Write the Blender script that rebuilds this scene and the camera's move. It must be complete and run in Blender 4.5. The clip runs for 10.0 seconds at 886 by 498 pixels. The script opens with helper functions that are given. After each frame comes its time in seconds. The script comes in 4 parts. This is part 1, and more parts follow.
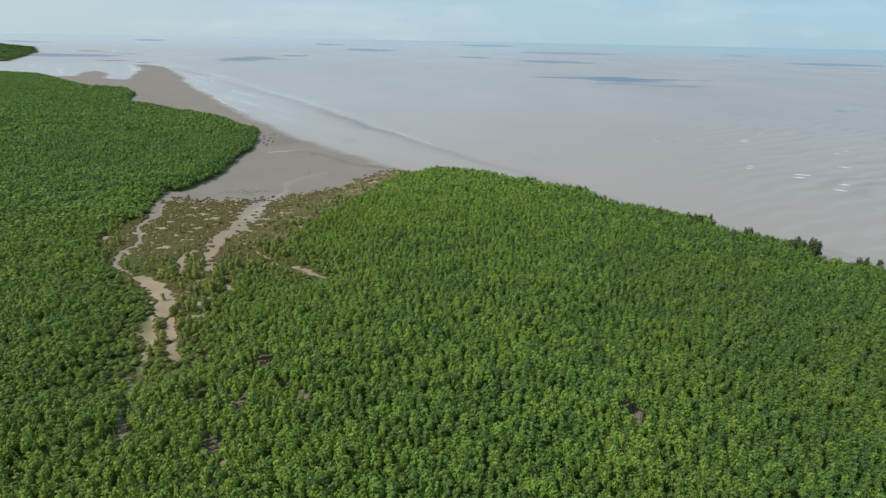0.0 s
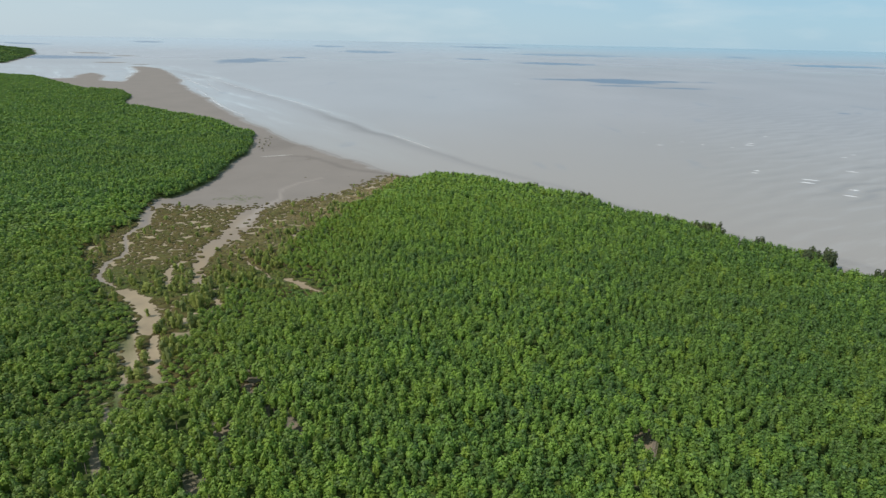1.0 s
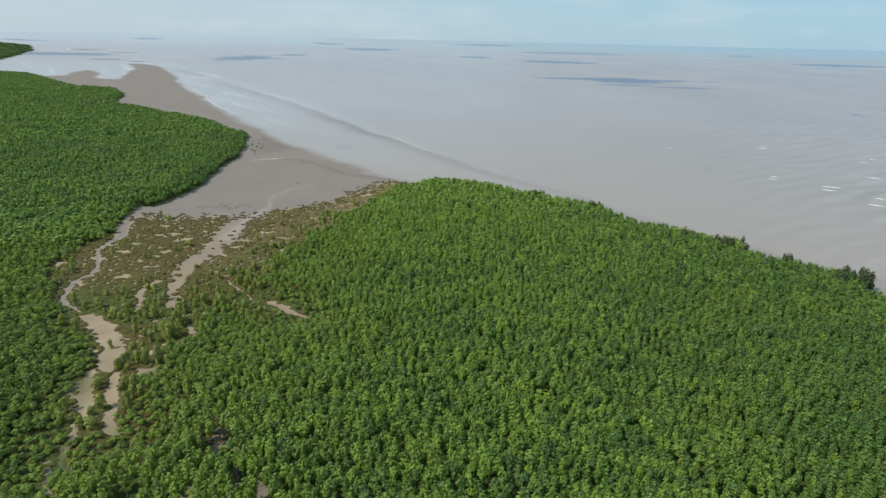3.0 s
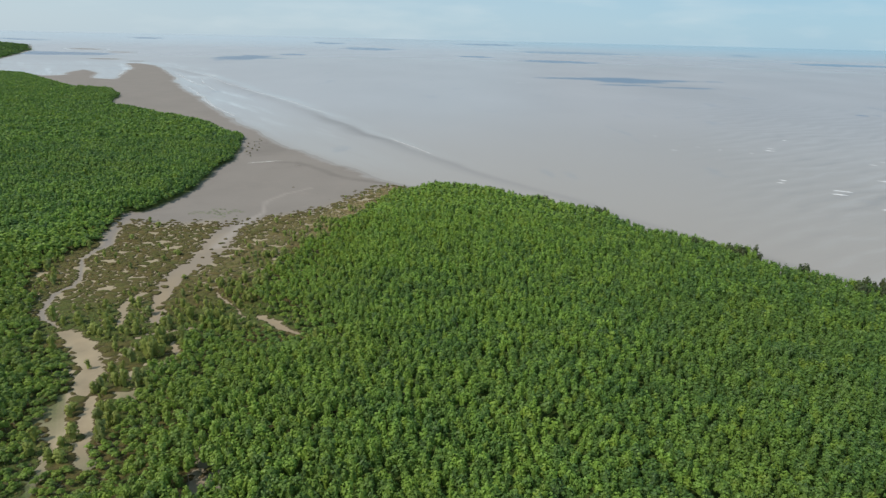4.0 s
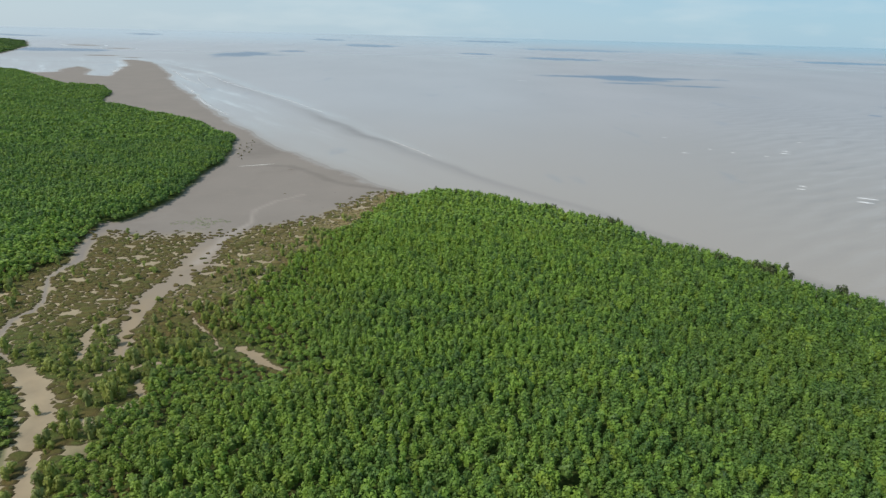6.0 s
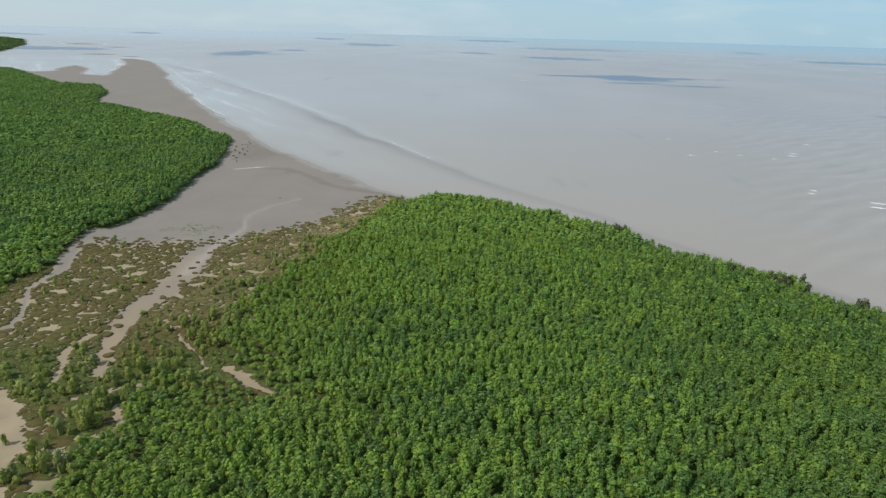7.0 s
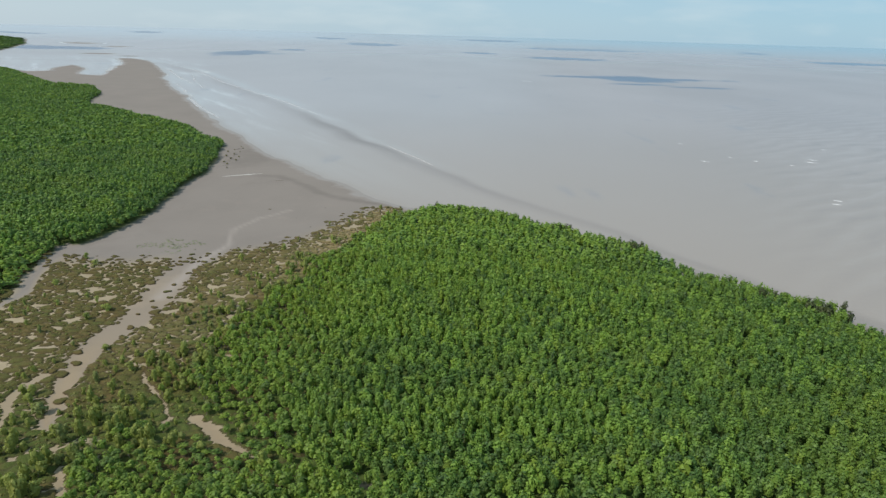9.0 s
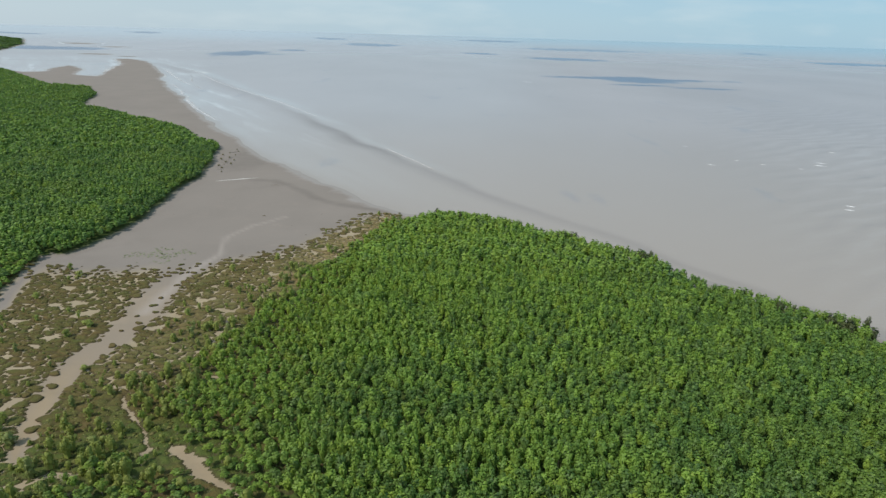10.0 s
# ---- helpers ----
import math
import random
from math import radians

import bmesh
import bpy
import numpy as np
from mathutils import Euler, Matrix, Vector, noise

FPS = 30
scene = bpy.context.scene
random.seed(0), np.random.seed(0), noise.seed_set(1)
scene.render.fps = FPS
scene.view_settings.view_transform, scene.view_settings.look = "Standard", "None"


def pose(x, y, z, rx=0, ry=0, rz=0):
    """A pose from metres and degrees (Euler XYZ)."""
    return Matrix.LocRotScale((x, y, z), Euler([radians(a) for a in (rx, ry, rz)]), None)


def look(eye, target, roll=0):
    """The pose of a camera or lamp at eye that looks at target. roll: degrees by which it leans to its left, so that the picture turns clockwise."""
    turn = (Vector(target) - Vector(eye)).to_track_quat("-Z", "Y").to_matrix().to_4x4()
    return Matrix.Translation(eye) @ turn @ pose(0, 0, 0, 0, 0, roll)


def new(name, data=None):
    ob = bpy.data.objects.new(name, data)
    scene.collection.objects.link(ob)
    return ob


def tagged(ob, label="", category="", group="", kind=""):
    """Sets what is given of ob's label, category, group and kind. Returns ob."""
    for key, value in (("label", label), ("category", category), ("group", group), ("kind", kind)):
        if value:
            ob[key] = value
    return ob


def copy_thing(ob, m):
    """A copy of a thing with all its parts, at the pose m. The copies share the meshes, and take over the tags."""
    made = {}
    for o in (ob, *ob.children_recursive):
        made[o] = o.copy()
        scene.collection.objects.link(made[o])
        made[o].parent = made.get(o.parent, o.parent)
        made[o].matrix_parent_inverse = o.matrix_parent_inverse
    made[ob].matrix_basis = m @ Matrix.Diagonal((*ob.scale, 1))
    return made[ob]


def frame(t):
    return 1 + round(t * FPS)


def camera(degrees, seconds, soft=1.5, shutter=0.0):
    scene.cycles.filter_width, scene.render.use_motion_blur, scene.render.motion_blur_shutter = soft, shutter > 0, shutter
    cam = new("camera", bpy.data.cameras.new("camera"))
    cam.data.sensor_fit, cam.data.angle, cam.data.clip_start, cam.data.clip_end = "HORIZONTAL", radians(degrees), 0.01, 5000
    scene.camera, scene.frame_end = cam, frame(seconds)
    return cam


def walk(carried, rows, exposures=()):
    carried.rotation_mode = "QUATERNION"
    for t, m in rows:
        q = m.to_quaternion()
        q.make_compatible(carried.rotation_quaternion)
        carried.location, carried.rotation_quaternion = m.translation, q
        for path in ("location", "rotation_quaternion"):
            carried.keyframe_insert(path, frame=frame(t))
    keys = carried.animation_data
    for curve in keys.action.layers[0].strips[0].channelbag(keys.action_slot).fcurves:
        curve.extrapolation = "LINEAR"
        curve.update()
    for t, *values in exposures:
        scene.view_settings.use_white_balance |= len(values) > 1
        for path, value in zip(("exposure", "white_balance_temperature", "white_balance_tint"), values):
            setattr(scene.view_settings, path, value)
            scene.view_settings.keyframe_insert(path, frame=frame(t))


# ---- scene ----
cam = camera(70.0, 10.0, soft=1.4)

PATH = [
    (0, (0.343, 0.691, 82.244), (0.337, 2.587, 81.607), 1.1),
    (0.5, (0.202, 6.042, 82.232), (0.197, 7.939, 81.596), 1.1),
    (1, (0.207, 11.655, 82.253), (0.203, 13.552, 81.621), 1.1),
    (1.5, (0.366, 17.036, 82.283), (0.36, 18.932, 81.647), 1.1),
    (2, (0.352, 22.79, 82.447), (0.346, 24.687, 81.813), 1.1),
    (2.5, (0.358, 28.378, 82.461), (0.352, 30.274, 81.824), 1.2),
    (4, (0.268, 45.408, 82.521), (0.262, 47.303, 81.881), 1.3),
    (4.5, (0.134, 51.071, 82.582), (0.127, 52.965, 81.939), 1.3),
    (5, (-0.111, 56.719, 82.62), (-0.117, 58.612, 81.975), 1.4),
    (5.5, (-0.17, 62.219, 82.572), (-0.177, 64.112, 81.925), 1.4),
    (7, (-0.445, 78.704, 82.686), (-0.452, 80.595, 82.035), 1.5),
    (7.5, (-0.264, 84.418, 82.645), (-0.274, 86.309, 81.994), 1.5),
    (8, (-0.329, 90.17, 82.625), (-0.34, 92.061, 81.974), 1.6),
    (8.5, (-0.344, 95.716, 82.633), (-0.356, 97.607, 81.982), 1.6),
    (9, (-0.373, 101.314, 82.681), (-0.386, 103.205, 82.029), 1.6),
    (9.5, (-0.564, 106.701, 82.701), (-0.577, 108.591, 82.05), 1.6),
    (10, (-0.76, 112.201, 82.645), (-0.773, 114.092, 81.994), 1.6),
]
walk(cam, [(t, look(eye, target, roll)) for t, eye, target, roll in PATH])

# ---- world, sun, exposure ----
SUN_TO = Vector((-0.57, -0.37, 0.76)).normalized()
scene.view_settings.exposure = 0.3
world = bpy.data.worlds.new("sky")
scene.world = world
world.use_nodes = True
wn, wl = world.node_tree.nodes, world.node_tree.links
wn.clear()
sky = wn.new("ShaderNodeTexSky")
sky.sky_type, sky.sun_disc = "NISHITA", False
sky.sun_elevation = math.asin(SUN_TO.z)
sky.sun_rotation = math.atan2(SUN_TO.x, SUN_TO.y)
sky.altitude, sky.air_density, sky.dust_density, sky.ozone_density = 80, 1.0, 0.35, 3.0
wcoord = wn.new("ShaderNodeTexCoord")
wmap = wn.new("ShaderNodeMapping")
wmap.inputs["Scale"].default_value = (3.0, 3.0, 14.0)
wnoise = wn.new("ShaderNodeTexNoise")
wnoise.inputs["Scale"].default_value, wnoise.inputs["Detail"].default_value = 2.2, 6.0
wramp = wn.new("ShaderNodeMapRange")
wramp.inputs["From Min"].default_value, wramp.inputs["From Max"].default_value = 0.5, 0.8
wramp.inputs["To Max"].default_value = 0.4
wmix = wn.new("ShaderNodeMix")
wmix.data_type = "RGBA"
veil = wn.new("ShaderNodeMix")
veil.data_type = "RGBA"
veil.inputs["A"].default_value, veil.inputs["B"].default_value = (4.1, 5.1, 5.8, 1), (2.6, 4.4, 5.7, 1)
vsplit = wn.new("ShaderNodeSeparateXYZ")
vside = wn.new("ShaderNodeMapRange")
vside.inputs["From Min"].default_value, vside.inputs["From Max"].default_value = -0.6, 0.5
hazy = wn.new("ShaderNodeMix")
hazy.data_type = "RGBA"
hazy.inputs["Factor"].default_value = 0.85
wl.new(wcoord.outputs["Generated"], vsplit.inputs["Vector"])
wl.new(vsplit.outputs["X"], vside.inputs["Value"])
wl.new(vside.outputs["Result"], veil.inputs["Factor"])
wl.new(sky.outputs["Color"], hazy.inputs["A"])
wl.new(veil.outputs["Result"], hazy.inputs["B"])
wmix.inputs["B"].default_value = (5.6, 6.3, 6.5, 1)
wback = wn.new("ShaderNodeBackground")
wback.inputs["Strength"].default_value = 0.1
wout = wn.new("ShaderNodeOutputWorld")
wl.new(wcoord.outputs["Generated"], wmap.inputs["Vector"])
wl.new(wmap.outputs["Vector"], wnoise.inputs["Vector"])
wl.new(wnoise.outputs["Fac"], wramp.inputs["Value"])
wl.new(wramp.outputs["Result"], wmix.inputs["Factor"])
wl.new(hazy.outputs["Result"], wmix.inputs["A"])
wl.new(wmix.outputs["Result"], wback.inputs["Color"])
wl.new(wback.outputs["Background"], wout.inputs["Surface"])

sun_data = bpy.data.lights.new("sun", "SUN")
sun_data.energy, sun_data.angle, sun_data.color = 3.0, radians(0.53), (1.0, 0.95, 0.88)
sun = new("sun", sun_data)
sun.matrix_world = look(SUN_TO * 900, (0, 0, 0))


# ---- materials ----
class Nodes:
    """A small helper to wire node materials."""

    def __init__(self, name):
        self.mat = bpy.data.materials.new(name)
        self.mat.use_nodes = True
        self.tree = self.mat.node_tree
        self.bsdf = self.tree.nodes["Principled BSDF"]

    def add(self, kind, **sockets):
        n = self.tree.nodes.new(kind)
        for key, value in sockets.items():
            self.put(n, key.replace("_", " "), value)
        return n

    def put(self, node, key, value):
        if isinstance(value, bpy.types.NodeSocket):
            self.tree.links.new(value, node.inputs[key])
        else:
            node.inputs[key].default_value = value

    def noise(self, scale, detail=4.0, rough=0.55, vector=None, squash=None):
        vec = vector or self.place()
        if squash:
            m = self.add("ShaderNodeMapping", Vector=vec, Scale=squash)
            vec = m.outputs["Vector"]
        n = self.add("ShaderNodeTexNoise", Vector=vec, Scale=scale, Detail=detail, Roughness=rough)
        return n.outputs["Fac"]

    def place(self):
        return self.add("ShaderNodeNewGeometry").outputs["Position"]

    def attr(self, name):
        n = self.add("ShaderNodeAttribute")
        n.attribute_name = name
        return n.outputs["Fac"]

    def ramp(self, value, a, b, lo=0.0, hi=1.0):
        n = self.add("ShaderNodeMapRange", Value=value, From_Min=a, From_Max=b, To_Min=lo, To_Max=hi)
        return n.outputs["Result"]

    def math(self, op, a, b=0.0):
        n = self.add("ShaderNodeMath")
        n.operation = op
        self.put(n, 0, a)
        self.put(n, 1, b)
        return n.outputs["Value"]

    def mix(self, fac, a, b, blend="MIX"):
        n = self.add("ShaderNodeMix")
        n.data_type, n.blend_type = "RGBA", blend
        self.put(n, "Factor", fac)
        for key, v in (("A", a), ("B", b)):
            self.put(n, key, v if isinstance(v, bpy.types.NodeSocket) else (*v, 1))
        return n.outputs["Result"]

    def bump(self, height, strength, distance):
        n = self.add("ShaderNodeBump", Height=height, Strength=strength, Distance=distance)
        self.put(self.bsdf, "Normal", n.outputs["Normal"])

    def done(self, colour, rough, spec=0.5):
        self.put(self.bsdf, "Base Color", colour if isinstance(colour, bpy.types.NodeSocket) else (*colour, 1))
        self.put(self.bsdf, "Roughness", rough)
        self.put(self.bsdf, "Specular IOR Level", spec)
        return self.mat


def mud_material():
    n = Nodes("mud")
    wet, grit = n.attr("wet"), n.noise(1.4, 5)
    broad = n.noise(0.03, 5, squash=(1.0, 0.8, 1.0))
    fine = n.noise(0.11, 5)
    c = n.mix(n.ramp(broad, 0.25, 0.75), (0.194, 0.167, 0.145), (0.224, 0.193, 0.168))
    c = n.mix(n.ramp(fine, 0.55, 0.75, 0, 0.4), c, (0.24, 0.20, 0.17))
    c = n.mix(n.ramp(grit, 0.3, 0.7, 0, 0.22), c, (0.26, 0.22, 0.185))
    c = n.mix(n.attr("silted"), c, n.mix(n.ramp(fine, 0.35, 0.65), (0.270, 0.214, 0.132), (0.370, 0.298, 0.190)))
    c = n.mix(n.attr("tan"), c, n.mix(n.ramp(fine, 0.35, 0.65), (0.250, 0.194, 0.128), (0.325, 0.245, 0.155)))
    damp = n.math("ADD", n.attr("damp"), n.ramp(fine, 0.3, 0.7, -0.2, 0.2))
    c = n.mix(n.ramp(damp, 0.2, 0.9, 0, 0.75), c, (0.150, 0.128, 0.110))
    c = n.mix(n.attr("pale"), c, (0.33, 0.285, 0.25))
    edge = n.math("ADD", wet, n.ramp(fine, 0.3, 0.7, -0.25, 0.25))
    w = n.ramp(edge, 0.2, 0.8)
    c = n.mix(n.ramp(w, 0, 1, 0, 0.8), c, (0.262, 0.228, 0.200))
    green = n.mix(n.ramp(grit, 0.35, 0.65), (0.036, 0.058, 0.014), (0.080, 0.108, 0.026))
    c = n.mix(n.attr("litter"), c, green)
    n.bump(grit, 0.35, 0.12)
    return n.done(c, n.ramp(w, 0, 1, 0.85, 0.5), n.ramp(w, 0, 1, 0.15, 0.35))


def water_material():
    n = Nodes("silty_water")
    far = n.attr("off")
    broad = n.noise(0.006, 4, squash=(1.0, 0.5, 1.0))
    c = n.mix(n.ramp(broad, 0.35, 0.65), (0.284, 0.250, 0.240), (0.328, 0.292, 0.282))
    turned = n.add("ShaderNodeMapping", Vector=n.place(), Rotation=(0, 0, radians(57)))
    along = n.add("ShaderNodeMapping", Vector=turned.outputs["Vector"], Scale=(0.12, 1.0, 1.0))
    streak = n.noise(0.05, 4, 0.6, vector=along.outputs["Vector"])
    c = n.mix(n.math("MULTIPLY", n.attr("shallow"), n.ramp(streak, 0.42, 0.58, 0.35, 1.0)), c, (0.37, 0.37, 0.365))
    white = n.noise(0.028, 5, 0.65, vector=along.outputs["Vector"])
    c = n.mix(n.math("MULTIPLY", n.attr("swash"), n.ramp(white, 0.56, 0.68, 0, 0.8)), c, (0.58, 0.59, 0.59))
    c = n.mix(n.attr("silt"), c, (0.262, 0.228, 0.200))
    c = n.mix(n.attr("inshore"), c, (0.298, 0.250, 0.208))
    # sky's reflection far out, then glare, painted into the water's colour
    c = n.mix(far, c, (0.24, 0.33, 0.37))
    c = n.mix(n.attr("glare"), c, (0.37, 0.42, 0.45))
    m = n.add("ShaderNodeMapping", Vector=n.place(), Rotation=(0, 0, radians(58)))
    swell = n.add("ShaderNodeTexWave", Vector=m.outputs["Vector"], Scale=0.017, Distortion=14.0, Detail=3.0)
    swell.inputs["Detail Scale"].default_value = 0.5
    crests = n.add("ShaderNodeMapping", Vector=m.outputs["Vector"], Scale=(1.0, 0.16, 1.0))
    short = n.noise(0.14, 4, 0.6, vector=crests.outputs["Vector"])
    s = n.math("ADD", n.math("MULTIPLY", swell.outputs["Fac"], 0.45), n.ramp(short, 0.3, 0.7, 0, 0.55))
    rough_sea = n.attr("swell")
    # shade on the swell's faces and light on its backs, painted as colour
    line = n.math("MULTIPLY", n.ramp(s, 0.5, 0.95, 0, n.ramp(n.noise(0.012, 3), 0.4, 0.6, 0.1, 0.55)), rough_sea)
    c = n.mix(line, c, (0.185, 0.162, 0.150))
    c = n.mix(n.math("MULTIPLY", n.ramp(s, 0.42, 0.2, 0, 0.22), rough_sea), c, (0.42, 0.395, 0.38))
    # cloud shadows on the sea and the lagoon's blue, painted into the colour
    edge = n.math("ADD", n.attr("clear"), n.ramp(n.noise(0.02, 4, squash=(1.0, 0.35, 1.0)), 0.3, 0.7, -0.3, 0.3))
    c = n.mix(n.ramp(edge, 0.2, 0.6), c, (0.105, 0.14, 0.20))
    c = n.mix(n.math("MULTIPLY", n.attr("bar"), n.ramp(streak, 0.4, 0.6, 0.45, 0.85)), c, (0.180, 0.150, 0.132))
    foam = n.math("ADD", n.attr("foam"), n.ramp(n.noise(0.03, 6, 0.7), 0.3, 0.7, -0.3, 0.22))
    f = n.ramp(foam, 0.4, 0.75)
    c = n.mix(f, c, (0.62, 0.63, 0.62))
    chop = n.noise(0.5, 5, 0.6, squash=(1.0, 1.8, 1.0))
    h = n.math("ADD", n.math("MULTIPLY", chop, 0.5), n.math("MULTIPLY", s, rough_sea))
    n.bump(h, 0.25, 0.5)
    n.put(n.bsdf, "IOR", 1.33)
    return n.done(c, n.math("SUBTRACT", n.ramp(f, 0, 1, 0.32, 0.8), n.math("MULTIPLY", n.attr("calm"), 0.12)), 0.5)


def foliage(name, dark, light, warm, roughness=0.55, olive=(0.136, 0.174, 0.018)):
    n = Nodes(name)
    each = n.add("ShaderNodeNewGeometry").outputs["Random Per Island"]
    own = n.add("ShaderNodeObjectInfo").outputs["Random"]
    tint = n.math("ADD", n.attr("tint"), n.ramp(own, 0, 1, -0.3, 0.3))
    c = n.mix(n.ramp(tint, 0.0, 1.0), dark, light)
    c = n.mix(n.ramp(n.noise(0.035, 3), 0.45, 0.75, 0, 0.38), c, warm)
    c = n.mix(n.ramp(tint, 0.85, 1.3, 0, 0.85), c, olive)
    spot = n.add("ShaderNodeSeparateXYZ", Vector=n.place())
    east, north = spot.outputs["X"], spot.outputs["Y"]
    c = n.mix(n.math("MULTIPLY", n.ramp(east, 0, -65, 0, 0.55), n.math("MULTIPLY", n.ramp(north, 300, 230), n.ramp(n.noise(0.05, 3), 0.35, 0.6, 0.35, 1.0))), c, (0.205, 0.222, 0.042))
    kin = n.math("FRACT", n.math("MULTIPLY", tint, 37.7))
    c = n.mix(n.ramp(kin, 0.86, 0.9, 0, 0.6), c, [v * 0.6 + 0.35 * sum(dark) / 3 for v in dark])
    c = n.mix(n.ramp(kin, 0.1, 0.06, 0, 0.5), c, warm)
    c = n.mix(n.ramp(each, 0, 1, 0, 0.3), c, [v * 1.35 for v in light])
    spots = n.noise(2.2, 3)
    c = n.mix(n.ramp(spots, 0.35, 0.65, 0.14, 0), c, [v * 0.7 for v in dark])
    mat = n.done(c, roughness, 0.3)
    thin = n.add("ShaderNodeBsdfTranslucent", Color=c)
    blend = n.add("ShaderNodeMixShader", Fac=0.36)
    out = n.tree.nodes["Material Output"]
    n.tree.links.new(n.bsdf.outputs["BSDF"], blend.inputs[1])
    n.tree.links.new(thin.outputs["BSDF"], blend.inputs[2])
    n.tree.links.new(blend.outputs["Shader"], out.inputs["Surface"])
    return mat


def bark_material():
    n = Nodes("grey_bark")
    g = n.noise(3.0, 5, squash=(1, 1, 0.3))
    c = n.mix(g, (0.13, 0.105, 0.085), (0.30, 0.26, 0.22))
    n.bump(g, 0.6, 0.05)
    return n.done(c, 0.85, 0.2)


def mat_plants():
    n = Nodes("saltmarsh_mat")
    a, b, d = n.noise(0.06, 4), n.noise(0.7, 5, 0.65), n.noise(3.5, 3)
    c = n.mix(n.ramp(a, 0.36, 0.64), (0.088, 0.064, 0.020), (0.062, 0.066, 0.014))
    c = n.mix(n.ramp(n.attr("tint"), 0.1, 0.9, 0, 0.6), c, (0.138, 0.094, 0.034))
    c = n.mix(n.ramp(b, 0.42, 0.62, 0, 0.45), c, (0.060, 0.068, 0.017))
    c = n.mix(n.ramp(d, 0.4, 0.7, 0, 0.4), c, (0.15, 0.115, 0.046))
    c = n.mix(n.math("MAXIMUM", n.attr("green"), n.ramp(n.noise(0.16, 4), 0.5, 0.66, 0, 0.5)), c, n.mix(n.ramp(d, 0.3, 0.7), (0.046, 0.070, 0.014), (0.092, 0.116, 0.026)))
    c = n.mix(n.math("MULTIPLY", n.attr("dry"), n.ramp(b, 0.3, 0.6, 0.5, 1.0)), c, (0.265, 0.200, 0.098))
    # shade round the cushions and in the gaps between them, put into the colour
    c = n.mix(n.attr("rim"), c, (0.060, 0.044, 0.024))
    n.bump(n.math("ADD", b, d), 0.9, 0.25)
    return n.done(c, 0.8, 0.15)


def plain(name, a, b, scale, rough):
    n = Nodes(name)
    g = n.noise(scale, 4)
    n.bump(g, 0.4, 0.05)
    return n.done(n.mix(n.ramp(g, 0.3, 0.7), a, b), rough, 0.3)


MUD, WATER, BARK, MARSH = mud_material(), water_material(), bark_material(), mat_plants()
LEAF = foliage("mangrove_leaves", (0.062, 0.130, 0.036), (0.246, 0.386, 0.060), (0.256, 0.320, 0.036))
BUSH = foliage("shrub_leaves", (0.200, 0.245, 0.058), (0.320, 0.370, 0.090), (0.330, 0.330, 0.095))
EDGE_LEAF = foliage("old_leaves", (0.056, 0.074, 0.032), (0.098, 0.124, 0.046), (0.116, 0.120, 0.048))
TUFT = foliage("marsh_tufts", (0.120, 0.114, 0.036), (0.190, 0.184, 0.055), (0.220, 0.160, 0.068))


def lace_material():
    """Thin broken foam: white with the water showing through its holes."""
    n = Nodes("foam_lace")
    holes = n.noise(0.55, 5, 0.7)
    mat = n.done(n.mix(holes, (0.55, 0.55, 0.55), (0.70, 0.70, 0.69)), 0.7, 0.2)
    blend = n.add("ShaderNodeMixShader", Fac=n.ramp(holes, 0.4, 0.6))
    n.tree.links.new(n.add("ShaderNodeBsdfTransparent").outputs["BSDF"], blend.inputs[1])
    n.tree.links.new(n.bsdf.outputs["BSDF"], blend.inputs[2])
    n.tree.links.new(blend.outputs["Shader"], n.tree.nodes["Material Output"].inputs["Surface"])
    return mat


LACE = lace_material()
FOAM = plain("sea_foam", (0.52, 0.51, 0.50), (0.74, 0.73, 0.72), 0.8, 0.7)
ALGAE = plain("green_film", (0.15, 0.18, 0.08), (0.22, 0.22, 0.13), 0.8, 0.7)
DRIFT = plain("bleached_wood", (0.20, 0.17, 0.14), (0.36, 0.32, 0.28), 2.0, 0.85)


# ---- plan of the coast ----
LAND = [(-780, 1690), (-705, 1620), (-620, 1470), (-512, 1262), (-420, 1058), (-303, 850), (-227, 700), (-144, 560), (-85, 478), (-45, 430), (-22, 402),
        (10, 402), (50, 376), (85, 335), (110, 306), (128, 286), (140, 268), (158, 250), (170, 224), (200, 185), (270, 90), (440, -160),
        (440, -900), (-2600, -900), (-2600, 1250), (-1500, 1300), (-830, 1268), (-775, 1235), (-720, 1195), (-697, 1225), (-734, 1300),
        (-758, 1400), (-683, 1312), (-613, 1170), (-566, 1145), (-636, 1318), (-707, 1504), (-800, 1670)]
LEFT_WOOD = [(-60, -150), (-62, 105), (-74, 132), (-81, 150), (-89, 168), (-92.5, 183), (-103, 197), (-116, 208), (-125, 217), (-132, 231), (-143, 246), (-146, 259),
             (-143, 272), (-141, 287), (-144, 303), (-149, 322), (-142, 341), (-138, 366), (-138, 385), (-142, 425), (-145, 472), (-165, 558), (-191, 588), (-217, 626), (-255, 663), (-282, 679),
             (-316, 717), (-358, 743), (-387, 781), (-424, 876), (-470, 946), (-524, 956), (-577, 1012), (-633, 1076), (-749, 1200), (-800, 1225), (-1400, 1250), (-1400, -150)]
